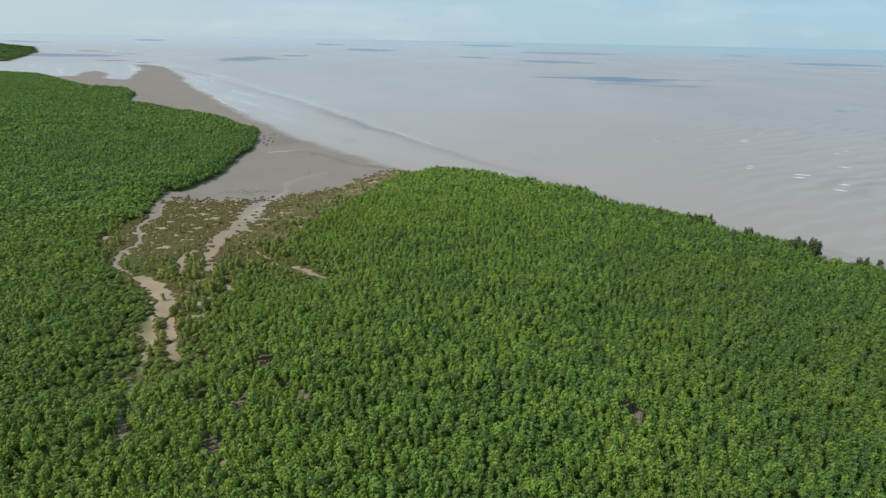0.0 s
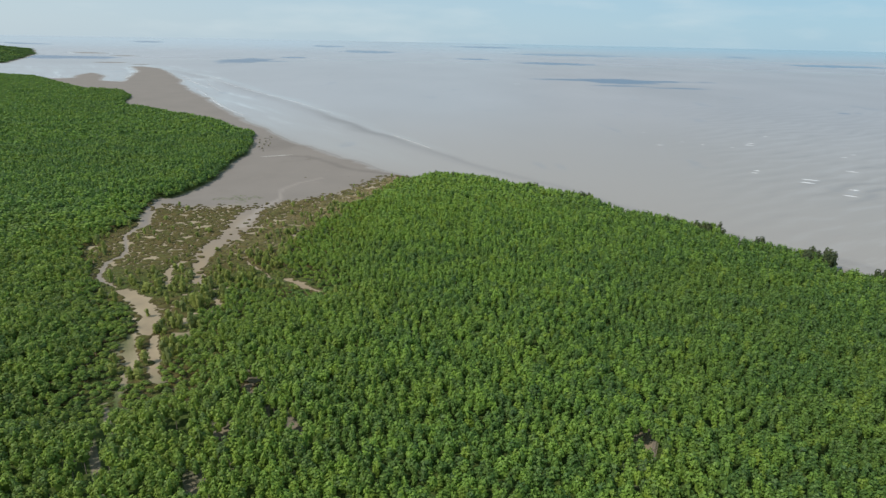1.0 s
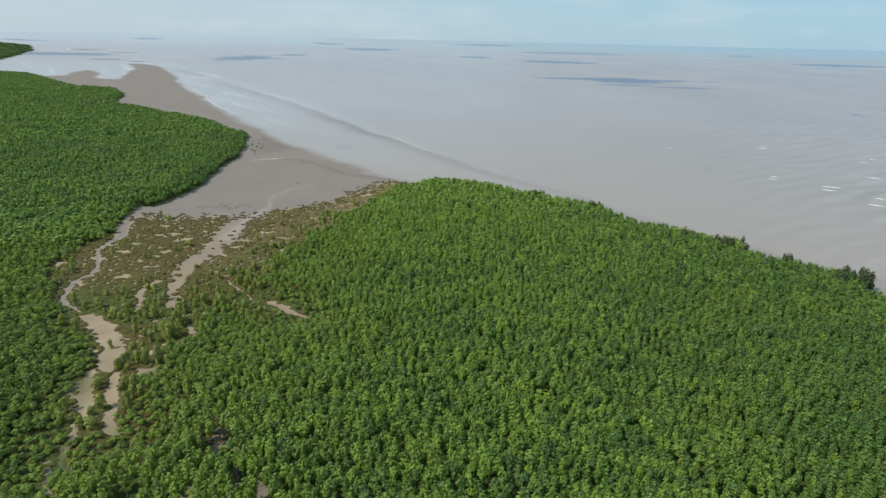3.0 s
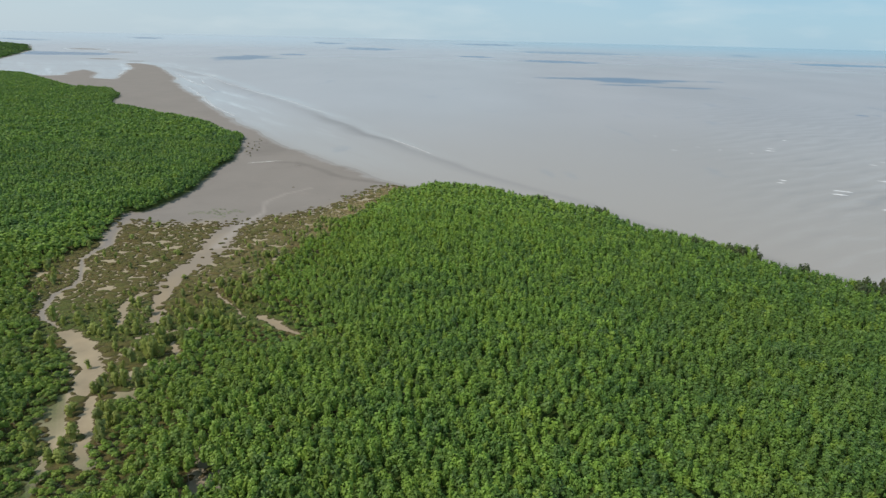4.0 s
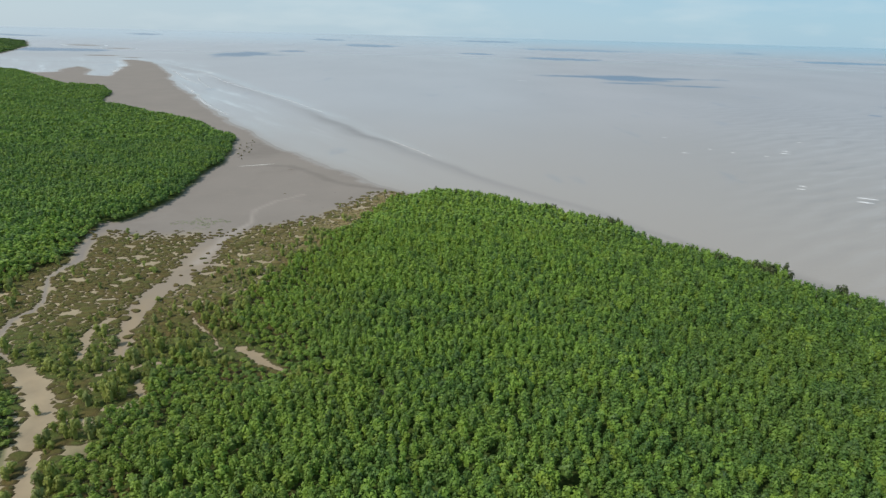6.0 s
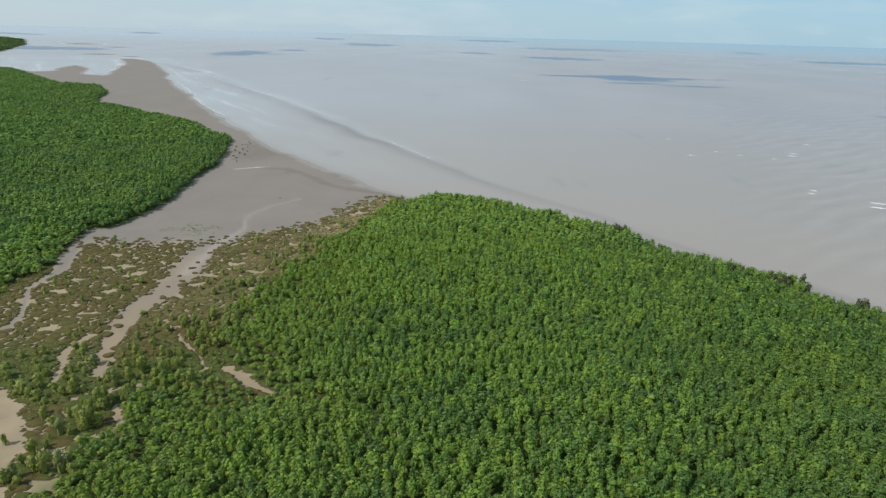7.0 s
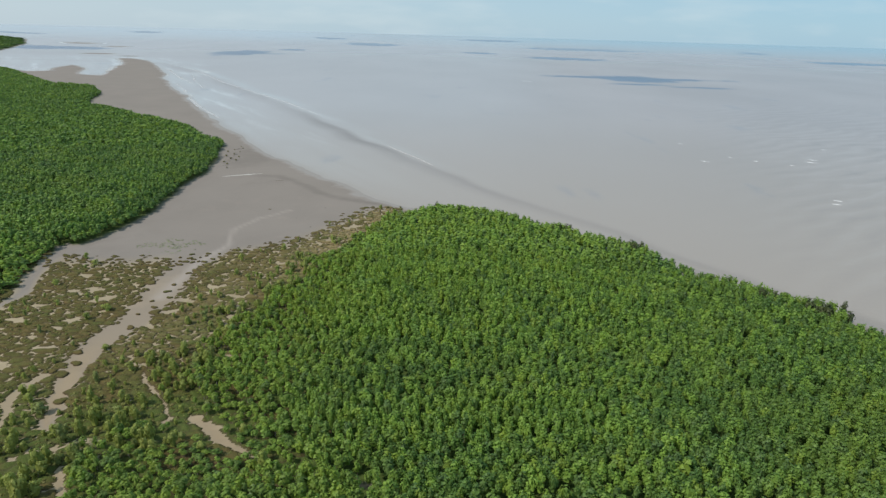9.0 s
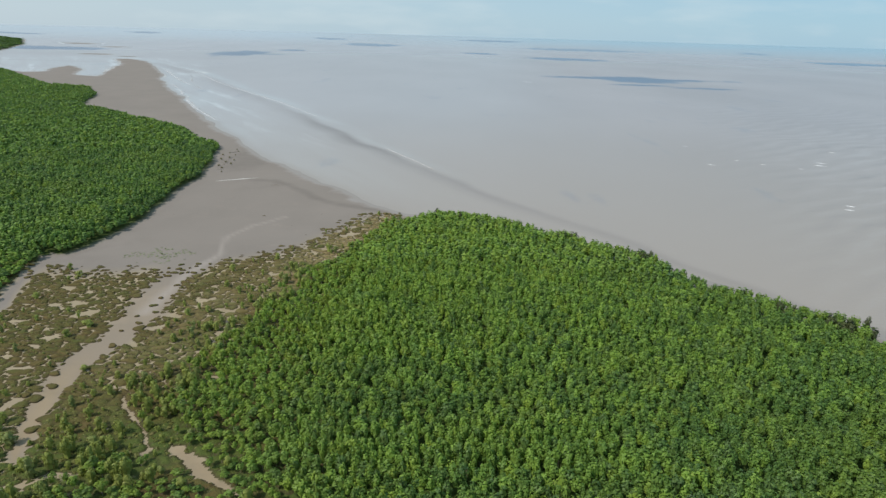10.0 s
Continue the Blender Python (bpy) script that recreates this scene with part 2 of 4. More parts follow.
RIGHT_WOOD = [(-28, 384), (-19, 385), (2, 392), (24, 383), (49, 363), (74, 341), (91, 311), (105, 296), (122, 285), (118, 270), (133, 259),
              (149, 249), (142, 231), (158, 226), (164, 217), (180, 190), (215, 140), (260, 80), (420, -150), (-58, -150), (-68, 105),
              (-79, 132), (-75, 146), (-71, 160), (-72, 175), (-74, 188), (-72, 200), (-69, 211), (-60, 209), (-46, 211), (-51, 221), (-61, 231), (-63, 246), (-61, 257),
              (-56, 272), (-52, 293), (-46, 316), (-40, 340), (-34, 362)]
FAR_WOOD = [(-2067, 3043), (-1752, 2795), (-1495, 2382), (-1263, 1924), (-1162, 1720), (-1500, 1640), (-3200, 1900), (-3200, 3500)]
MARSH_AREA = [(-152, 313), (-132, 308), (-114, 309), (-104, 313), (-93, 318), (-75, 326), (-58, 336), (-45, 361), (-29, 393), (-34, 366),
              (-40, 340), (-44, 310), (-44, 285), (-46, 262), (-44, 230), (-40, 210), (-56, 196), (-66, 172), (-68, 150), (-76, 140),
              (-84, 160), (-96, 186), (-128, 202), (-150, 230), (-154, 262), (-148, 290)]
# bare channels: x, y, half width
MAIN_CREEK = [(-89, 371, 14.4), (-93, 342, 10.08), (-94.5, 326, 8.88), (-94, 312, 7.2), (-93, 298, 7.44), (-91.5, 284, 6.96), (-92, 270, 5.28), (-94, 257, 4.8),
              (-94.5, 248, 4.2), (-92.6, 240, 3.48), (-91, 233, 3.84), (-89, 226, 2.76), (-86.8, 220, 1.92), (-85, 215.5, 0.96)]
WIDE_CREEK = [(-107.5, 207.5, 3.22), (-99.4, 201, 3.43), (-94, 195, 3.91), (-88.8, 188.6, 3.52), (-87, 182.4, 3.91), (-85.5, 178, 3.32)]
LEFT_ARM = [(-87.2, 173.5, 2.07), (-86.5, 169, 2.07), (-84.2, 164, 2.18), (-81.4, 159.3, 1.84), (-79.4, 154, 1.38), (-79, 150, 1.26), (-77, 142, 0.92), (-72, 128, 0.57),
            (-68, 116, 1.03), (-63, 108, 0.8)]
RIGHT_ARM = [(-82, 173.5, 2.3), (-80, 168, 2.3), (-77, 162, 2.18), (-75, 157, 1.84), (-72.9, 153.4, 1.49), (-69.3, 149, 1.38)]
WOOD_CREEK = [(-146, 330, 3.6), (-146, 318, 3.68), (-141.6, 301, 3.04), (-136, 287, 3.12), (-136, 276, 2.07), (-134, 265, 1.21), (-129, 255, 1.04), (-125, 246, 1.27),
              (-124.4, 240, 1.37), (-125.6, 233, 1.58), (-123.4, 223, 1.73), (-119.5, 216.5, 1.22), (-110, 210, 0.4)]
SIDE_CREEK = [(-96.5, 240, 0.9), (-99.5, 235, 1.5), (-100, 227, 1.5), (-97.8, 222, 1.35), (-95.8, 216.3, 0.98), (-93.3, 210, 0.75)]
CLEARING = [(-54, 219.5, 2.3), (-50.5, 217, 2.7), (-47, 213.5, 1.9), (-39.7, 209, 0.7), (-31.2, 204.5, 0.5), (-22, 202, 0.4), (-16, 201, 0.7), (-9, 199.5, 0.3)]
FOOT_CREEK = [(-75.5, 240, 0.6), (-74, 236.5, 0.84), (-68, 230.5, 0.84), (-65, 227, 0.6), (-62, 222, 0.48)]
THIN_CREEK = [(-84, 207, 1.0), (-79, 209.5, 0.8), (-74, 212.6, 1.0), (-70, 214, 0.6)]
BACK_CREEK = [(-76, 190, 1.0), (-73.3, 191.7, 1.5), (-71, 196, 1.3), (-73.5, 201, 1.2)]
CHANNELS = [MAIN_CREEK, WIDE_CREEK, LEFT_ARM, RIGHT_ARM, WOOD_CREEK, SIDE_CREEK, CLEARING, FOOT_CREEK, THIN_CREEK, BACK_CREEK]
# open spots in the trees and the marsh: x, y, radius
POOLS = [(-64, 272, 1.8), (-61, 220, 2.0), (-43.6, 143, 3.8), (-36.3, 131.5, 2.6), (-31, 127.5, 2.6), (41.8, 125, 3.8),
         (-45.5, 109, 2.6), (-45, 124.5, 2.4), (-56, 128, 2.8), (-74, 175, 3.0), (-57.8, 144, 2.2), (-60, 184, 2.6), (-79, 286, 1.8), (-85.8, 205, 1.4), (-100, 232, 2.0),
         (-58, 250, 1.6), (-75, 297, 1.6), (-48, 300, 1.4), (-110, 262, 1.6), (-116, 232, 1.4)]
# thin pale trickle over the flat
RUN = [(-74, 392), (-87, 376), (-91, 360), (-90, 350), (-88, 338), (-92, 312), (-91, 285)]
BAR = [(-644, 1540), (-470, 1290), (-315, 1030), (-170, 785), (-94, 643), (-46, 558), (-10, 495), (18, 448), (45, 410), (76, 372), (104, 326), (116, 306), (134, 284), (165, 250), (205, 200)]
# cloud shadows painted as bluer water, lagoon blue last: x, y, half length along x, half length along y
SHADE_AND_LAGOON = [(-677, 2210, 72, 200), (-640, 2180, 95, 50), (366, 1460, 175, 38), (372, 1450, 80, 90), (340, 1290, 60, 16), (430, 1250, 70, 14), (390, 2452, 130, 120), (-408, 3437, 150, 150),
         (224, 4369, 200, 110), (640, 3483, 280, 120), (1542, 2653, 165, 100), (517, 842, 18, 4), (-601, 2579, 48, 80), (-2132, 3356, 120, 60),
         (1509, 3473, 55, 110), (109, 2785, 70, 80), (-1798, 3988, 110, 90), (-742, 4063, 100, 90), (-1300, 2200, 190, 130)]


def table_noise(x, y, size, seed, octaves=4):
    """Smooth noise in 0..1 on the plan, with features of about that size in metres."""
    grid = np.random.RandomState(seed).rand(256, 256)
    total, weight, amp = 0.0, 0.0, 1.0
    for o in range(octaves):
        u, v = x / size * 2 ** o + 17.3 * o, y / size * 2 ** o + 9.1 * o
        i, j = np.floor(u).astype(int), np.floor(v).astype(int)
        a, b = u - i, v - j
        a, b = a * a * (3 - 2 * a), b * b * (3 - 2 * b)
        i0, i1, j0, j1 = i % 256, (i + 1) % 256, j % 256, (j + 1) % 256
        total = total + amp * ((grid[i0, j0] * (1 - a) + grid[i1, j0] * a) * (1 - b) + (grid[i0, j1] * (1 - a) + grid[i1, j1] * a) * b)
        weight, amp = weight + amp, amp * 0.5
    return total / weight


def area_dist(x, y, poly):
    """Signed distance to an outline on the plan, negative inside."""
    best, inside = np.full(x.shape, 1e9), np.zeros(x.shape, bool)
    for (ax, ay), (bx, by) in zip(poly, poly[1:] + poly[:1]):
        ex, ey = bx - ax, by - ay
        k = np.clip(((x - ax) * ex + (y - ay) * ey) / (ex * ex + ey * ey), 0, 1)
        best = np.minimum(best, (x - ax - k * ex) ** 2 + (y - ay - k * ey) ** 2)
        if ay != by:
            inside ^= ((ay > y) != (by > y)) & (x < ex * (y - ay) / (by - ay) + ax)
    return np.where(inside, -1, 1) * np.sqrt(best)


def line_dist(x, y, line):
    """Distance to a line on the plan, and in half widths where it has them."""
    best, rel = np.full(x.shape, 1e9), np.full(x.shape, 1e9)
    for a, b in zip(line, line[1:]):
        ex, ey = b[0] - a[0], b[1] - a[1]
        k = np.clip(((x - a[0]) * ex + (y - a[1]) * ey) / (ex * ex + ey * ey), 0, 1)
        d = np.hypot(x - a[0] - k * ex, y - a[1] - k * ey)
        best = np.minimum(best, d)
        if len(a) > 2:
            rel = np.minimum(rel, d / (a[2] + k * (b[2] - a[2])))
    return best, rel


def step(v, a, b):
    k = np.clip((v - a) / (b - a), 0, 1)
    return k * k * (3 - 2 * k)


def rise(x, y):
    """The far sheet climbs to the height of the true horizon, which lies past what can be drawn."""
    d = np.hypot(x, y - 60)
    return 53.0 * (np.maximum(d - 2400, 0) / 2540) ** 2


def bare(x, y):
    """1 in the middle of channels and open spots, 0 outside them."""
    warp = 4.0 * (table_noise(x, y, 7, 5, 3) - 0.5)
    r = np.full(x.shape, 1e9)
    for c in CHANNELS:
        r = np.minimum(r, line_dist(x + warp, y - warp, c)[1])
    for px, py, pr in POOLS:
        r = np.minimum(r, np.hypot(x + warp - px, y - warp - py) / pr)
    return np.clip(1.1 - r, 0, 1)


def ground_height(x, y):
    d = area_dist(x, y, LAND) + 14 * (table_noise(x, y, 60, 3) - 0.5) + 5 * (table_noise(x, y, 14, 4, 2) - 0.5)
    far = area_dist(x, y, FAR_WOOD) - 12
    d = np.minimum(d, far)
    z = 0.02 - 0.75 * step(d, -22, 34)
    for bx, by, rx, ry in ((-1230, 2226, 30, 44), (-1420, 2620, 170, 110), (-960, 1880, 130, 70), (-830, 1790, 70, 40), (-1180, 2420, 130, 80)):
        z = np.maximum(z, -0.7 + 0.85 * (1 - np.hypot((x - bx) / rx, (y - by) / ry)).clip(0, 1))
    z = z + 0.06 * (table_noise(x, y, 30, 8) - 0.5) - 0.10 * bare(x, y) * (y < 330)
    return z + rise(x, y), d


def tree_cover(x, y):
    """How densely trees stand, 0 to 1, and how tall they grow."""
    ragged = step(x, -30, -45) * step(y, 140, 190) * step(y, 352, 335) * step(x, -150, -100)
    wob = 5 * (table_noise(x, y, 16, 31, 3) - 0.5) + 24 * ragged * (table_noise(x, y, 6, 34, 2) - 0.5)
    left, right = area_dist(x, y, LEFT_WOOD) + wob, area_dist(x, y, RIGHT_WOOD) + wob
    far = area_dist(x, y, FAR_WOOD) + wob
    wood = np.minimum(np.minimum(left, right), far)
    open_air = bare(x, y)
    for k in (1.5, 3.0):
        open_air = np.maximum(open_air, 0.85 * bare(x, y + k))
    cover = step(wood, 2.5, -2.0) * (open_air < 0.3)
    marshy = step(area_dist(x, y, MARSH_AREA), 22, 0)
    tall = 6.4 - 2.5 * marshy + 1.4 * (table_noise(x, y, 40, 33, 2) - 0.5)
    bank = np.full(x.shape, 1e9)
    for c in (WIDE_CREEK, LEFT_ARM[:7], RIGHT_ARM, CLEARING[:3]):
        bank = np.minimum(bank, line_dist(x, y + 4, c)[0])
    tall = tall * (0.5 + 0.5 * step(bank, 3, 22))
    return cover, tall, wood, open_air


def array_mesh(name, verts, faces, material, smooth=False, attributes=None, normals=None):
    """One mesh from numpy arrays; all faces have the same number of corners. normals: how each corner shades."""
    me = bpy.data.meshes.new(name)
    count, corners = faces.shape
    me.vertices.add(len(verts))
    me.vertices.foreach_set("co", np.ascontiguousarray(verts, dtype=np.float32).ravel())
    me.loops.add(count * corners)
    me.loops.foreach_set("vertex_index", np.ascontiguousarray(faces, dtype=np.int32).ravel())
    me.polygons.add(count)
    me.polygons.foreach_set("loop_start", np.arange(0, count * corners, corners, dtype=np.int32))
    me.polygons.foreach_set("use_smooth", np.full(count, smooth))
    for key, values in (attributes or {}).items():
        me.attributes.new(key, "FLOAT", "POINT").data.foreach_set("value", np.ascontiguousarray(values, dtype=np.float32))
    me.materials.append(material)
    me.update(calc_edges=True)
    me.validate()
    if normals is not None:
        me.attributes.new("custom_normal", "FLOAT_VECTOR", "POINT").data.foreach_set("vector", np.ascontiguousarray(normals, dtype=np.float32).ravel())
    return me


def sheet_grid():
    """A fan of cells round the flight line, finer where the view goes and nearer."""
    ahead = np.linspace(-46, 46, 350)
    rest = np.linspace(46, 314, 46)[1:-1]
    ang = np.radians(np.r_[ahead, rest])
    rad = np.r_[np.geomspace(0.3, 190, 46)[:-1], np.geomspace(190, 620, 165)[:-1], np.geomspace(620, 1800, 88)[:-1], np.geomspace(1800, 4935, 46)]
    a, r = np.meshgrid(ang, rad)
    x, y = (r * np.sin(a)), (r * np.cos(a)) + 10
    nr, na = a.shape
    i = np.arange(nr * na).reshape(nr, na)
    nxt = np.roll(i, -1, axis=1)
    quads = np.stack([i[:-1], i[1:], nxt[1:], nxt[:-1]], -1).reshape(-1, 4)[:, ::-1]
    return x.ravel(), y.ravel(), quads


WATER_LEVEL = -0.22


def build_ground():
    x, y, quads = sheet_grid()
    z, d = ground_height(x, y)
    wet = 1 - step(z - rise(x, y), WATER_LEVEL + 0.02, WATER_LEVEL + 0.16)
    gully = [(-111, 463), (-98, 463), (-84, 446), (-67, 426), (-52, 414), (-39, 409), (-28, 402)]
    damp = 0.75 * (1 - line_dist(x + 8 * (table_noise(x, y, 22, 72, 2) - 0.5), y, gully)[0] / 5.5).clip(0, 1) ** 0.7
    damp = np.maximum(damp, 0.3 * step(table_noise(x, y * 0.6, 45, 12), 0.5, 0.72) * step(y, 760, 480))
    damp = np.maximum(damp, 0.6 * step(np.hypot((x + 132) / 20, (y - 520) / 45), 1.2, 0.5))
    marshy = step(area_dist(x, y, MARSH_AREA), 15, -3)
    main = step(line_dist(x, y, MAIN_CREEK)[1], 0.8, 1.3)
    drained = step(x, -118, -108)
    tan = 0.8 * bare(x, y) * step(y, 235, 205) * step(x, -62, -50) + 0.7 * drained * bare(x, y) * step(y, 270, 225)
    tan = tan + 0.5 * (1 - main) * step(y, 335, 285)
    run = RUN
    pale = np.interp(y, (330, 350), (0.7, 0.5)) * (1 - line_dist(x + 4 * (table_noise(x, y, 14, 71, 2) - 0.5), y, run)[0] / np.interp(y, (300, 345, 370), (3.2, 1.9, 1.7))).clip(0, 1)
    litter = step(tree_cover(x, y)[2], 2.5, -1.5) * (bare(x, y) < 0.1)
    me = array_mesh("ground", np.stack([x, y, z], -1), quads, MUD, True, {"wet": wet, "tan": tan.clip(0, 1), "pale": pale, "litter": litter, "damp": damp, "silted": (0.9 * marshy * main * (1 - np.where(x < -112, 1.2, 0.2) * bare(x, y))).clip(0, 1)})
    tagged(new("ground", me), "grey-brown tidal mud flat with wet streaks and bare creeks", "mud flat", kind="structure")


def build_water():
    x, y, quads = sheet_grid()
    d = area_dist(x, y, LAND)
    bar_d = line_dist(x, y, BAR)[0]
    away = np.hypot(x, y)
    # mask for the painted cloud shadows and the blue lagoon water
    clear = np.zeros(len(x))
    for cx, cy, rx, ry in SHADE_AND_LAGOON:
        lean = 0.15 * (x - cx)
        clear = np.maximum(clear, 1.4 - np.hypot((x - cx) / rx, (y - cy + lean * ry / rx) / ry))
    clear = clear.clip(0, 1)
    w = 3.5 + 0.011 * away
    seaward = area_dist(x, y, BAR + [(205, -400), (-2200, -400), (-2200, 1540)]) + 11 * (table_noise(x, y, 46, 24, 3) - 0.5)
    bar = np.where(seaward > 0, 1 - seaward / (0.6 * w), 1 + seaward / (1.5 * w)).clip(0, 1) * (1 - 0.6 * step(y, 600, 1000)) * (0.45 + 0.55 * step(y, 390, 470))
    crest = np.exp(-((seaward - 1.1 * w) / (0.7 * w)) ** 2)
    shallow = step(d, 90, 0) * step(bar_d, 2, 26) * 0.9 * step(y, 385, 480)
    lagoon = step(np.hypot((x + 900) / 330, (y - 1480) / 260), 1.3, 0.7)
    shallow = np.maximum(np.maximum(shallow, 0.7 * lagoon), 0.85 * crest * (0.15 + 0.85 * step(y, 420, 520)))
    z0 = ground_height(x, y)[0] - rise(x, y)
    shore = np.exp(-((z0 - WATER_LEVEL + 0.05) / 0.05) ** 2)
    foam = 0.66 * shore * step(y, 600, 900)
    outer = crest * (y > 700)
    foam = np.maximum(foam, 0.55 * outer * step(table_noise(x, y, 120, 21, 2), 0.45, 0.65))
    foam = np.maximum(foam, 0.5 * step(d, 60, 20) * step(d, 5, 15) * step(y, 800, 1000) * step(table_noise(x, y, 60, 22, 2), 0.5, 0.7))
    foam = np.maximum(foam, 0.45 * lagoon * step(table_noise(x, y, 90, 23, 3), 0.5, 0.7))
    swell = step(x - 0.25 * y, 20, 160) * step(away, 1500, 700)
    # how far the painted colour fades to the sky's tone at the horizon
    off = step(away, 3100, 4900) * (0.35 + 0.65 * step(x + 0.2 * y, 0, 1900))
    z = WATER_LEVEL + rise(x, y)
    quads = quads[(z0[quads] < 0.0).any(axis=1) | (y[quads] > 1000).any(axis=1)]
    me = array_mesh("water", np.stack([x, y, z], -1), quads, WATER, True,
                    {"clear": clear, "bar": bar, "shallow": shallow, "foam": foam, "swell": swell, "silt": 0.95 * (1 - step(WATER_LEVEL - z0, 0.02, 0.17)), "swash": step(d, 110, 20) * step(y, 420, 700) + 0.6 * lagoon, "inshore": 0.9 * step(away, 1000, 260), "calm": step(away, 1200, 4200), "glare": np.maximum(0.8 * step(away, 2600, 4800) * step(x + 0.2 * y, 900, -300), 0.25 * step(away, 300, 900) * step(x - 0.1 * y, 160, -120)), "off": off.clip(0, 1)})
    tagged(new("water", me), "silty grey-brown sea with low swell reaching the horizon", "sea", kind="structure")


build_ground()
build_water()


# ---- trees ----
def clump(rng, centre, normal, size, flat):
    """One small leaf clump: a ragged three-cornered spray about a centre."""
    n = Vector(normal).normalized()
    side = n.cross(Vector((rng.uniform(-1, 1), rng.uniform(-1, 1), rng.uniform(-0.6, 0.6)))).normalized()
    up = n.cross(side)
    a = rng.uniform(0, 6.283)
    out = []
    for k in range(3):
        b = a + k * 2.094 + rng.uniform(-0.35, 0.35)
        p = (side * math.cos(b) + up * math.sin(b)) * size * rng.uniform(0.75, 1.35)
        out.append((centre[0] + p.x, centre[1] + p.y, centre[2] + p.z * flat))
    return out


def crown_shape(seed, clumps, size, slim=1.0, low=0.34, flat=0.26, lift=0.0, stretch=4.4, round_top=0.28):
    """Corners, faces and normals of a lobed, upright crown for a tree of height 1 and crown radius 1 (scaled apart later).
    stretch: the height of the finished tree in crown radii."""
    rng = random.Random(seed)
    verts, faces, normals = [], [], []
    lean = (rng.uniform(-0.12, 0.12), rng.uniform(-0.12, 0.12))
    lobes = [(lean[0], lean[1], rng.uniform(0.80, 0.88), rng.uniform(0.40, 0.52)), (0.0, 0.0, 0.70, 0.66)]
    for k in range(5):
        a = k * 1.2566 + rng.uniform(-0.4, 0.4)
        r = rng.uniform(0.34, 0.64) * slim
        lobes.append((r * math.cos(a), r * math.sin(a), rng.uniform(low + 0.08, 0.80), rng.uniform(0.30, 0.48)))

    def face(corners, out):
        """One triangle, wound so that it faces outwards, shaded between its own plane and the crown's round."""
        a, b, c = [Vector((p[0], p[1], p[2] * stretch)) for p in corners]
        own = (b - a).cross(c - a)
        own = own.normalized() if own.length > 1e-9 else Vector((0, 0, 1))
        if own.dot(out) < 0:
            corners, own = [corners[0], corners[2], corners[1]], -own
        n = (out + own * 0.55).normalized()
        faces.append((len(verts), len(verts) + 1, len(verts) + 2))
        verts.extend(corners)
        normals.extend([tuple(n)] * 3)

    sides = 4
    ring = [(low, 0.45), (0.66, 0.52), (0.86, 0.12)] if clumps > 20 else [(low, 0.80), (0.92, 0.10)]
    for u in range(len(ring) - 1):
        for q in range(sides):
            b0, b1 = q * 6.2832 / sides, (q + 1) * 6.2832 / sides
            corner = [(ring[i][1] * slim * math.cos(b), ring[i][1] * slim * math.sin(b), ring[i][0]) for i, b in ((u, b0), (u, b1), (u + 1, b1), (u + 1, b0))]
            mid = (b0 + b1) / 2
            for trio in ((0, 1, 2), (0, 2, 3)):
                face([corner[i] for i in trio], Vector((math.cos(mid), math.sin(mid), 0.35)).normalized())
    for k in range(clumps):
        lx, ly, lz, lr = lobes[k % len(lobes)]
        a, w = rng.uniform(0, 6.283), rng.uniform(-0.6, 1.0)
        q = math.sqrt(max(0.0, 1 - w * w))
        d = Vector((q * math.cos(a), q * math.sin(a), w))
        reach = lr * rng.uniform(0.8, 1.12)
        c = (lx + d.x * reach, ly + d.y * reach, lz + d.z * reach * round_top)
        n = d + Vector((rng.uniform(-0.5, 0.5), rng.uniform(-0.5, 0.5), rng.uniform(-0.1, 0.7) + lift))
        out = Vector((d.x + 0.6 * c[0], d.y + 0.6 * c[1], d.z * 0.75 + 0.9 * (c[2] - 0.55)))
        face(clump(rng, c, n, size * rng.uniform(0.75, 1.25), flat), out.normalized())
    return np.array(verts), np.array(faces), np.array(normals)


def stem_shape(sides, bend, seed):
    """A tapered, slightly bent trunk of height 0.72."""
    rng = random.Random(seed)
    rings = [(0.0, 0.05), (0.06, 0.034), (0.36, 0.026), (0.72, 0.010)]
    verts, faces = [], []
    for h, r in rings:
        ox, oy = bend * h * h * rng.uniform(0.5, 1.5), bend * h * h * rng.uniform(-1, 1)
        for k in range(sides):
            a = 6.283 * k / sides
            verts.append((ox + r * math.cos(a), oy + r * math.sin(a), h - 0.02))
    for u in range(len(rings) - 1):
        for k in range(sides):
            m = (k + 1) % sides
            faces.append((u * sides + k, u * sides + m, (u + 1) * sides + m, (u + 1) * sides + k))
    return np.array(verts), np.array(faces)


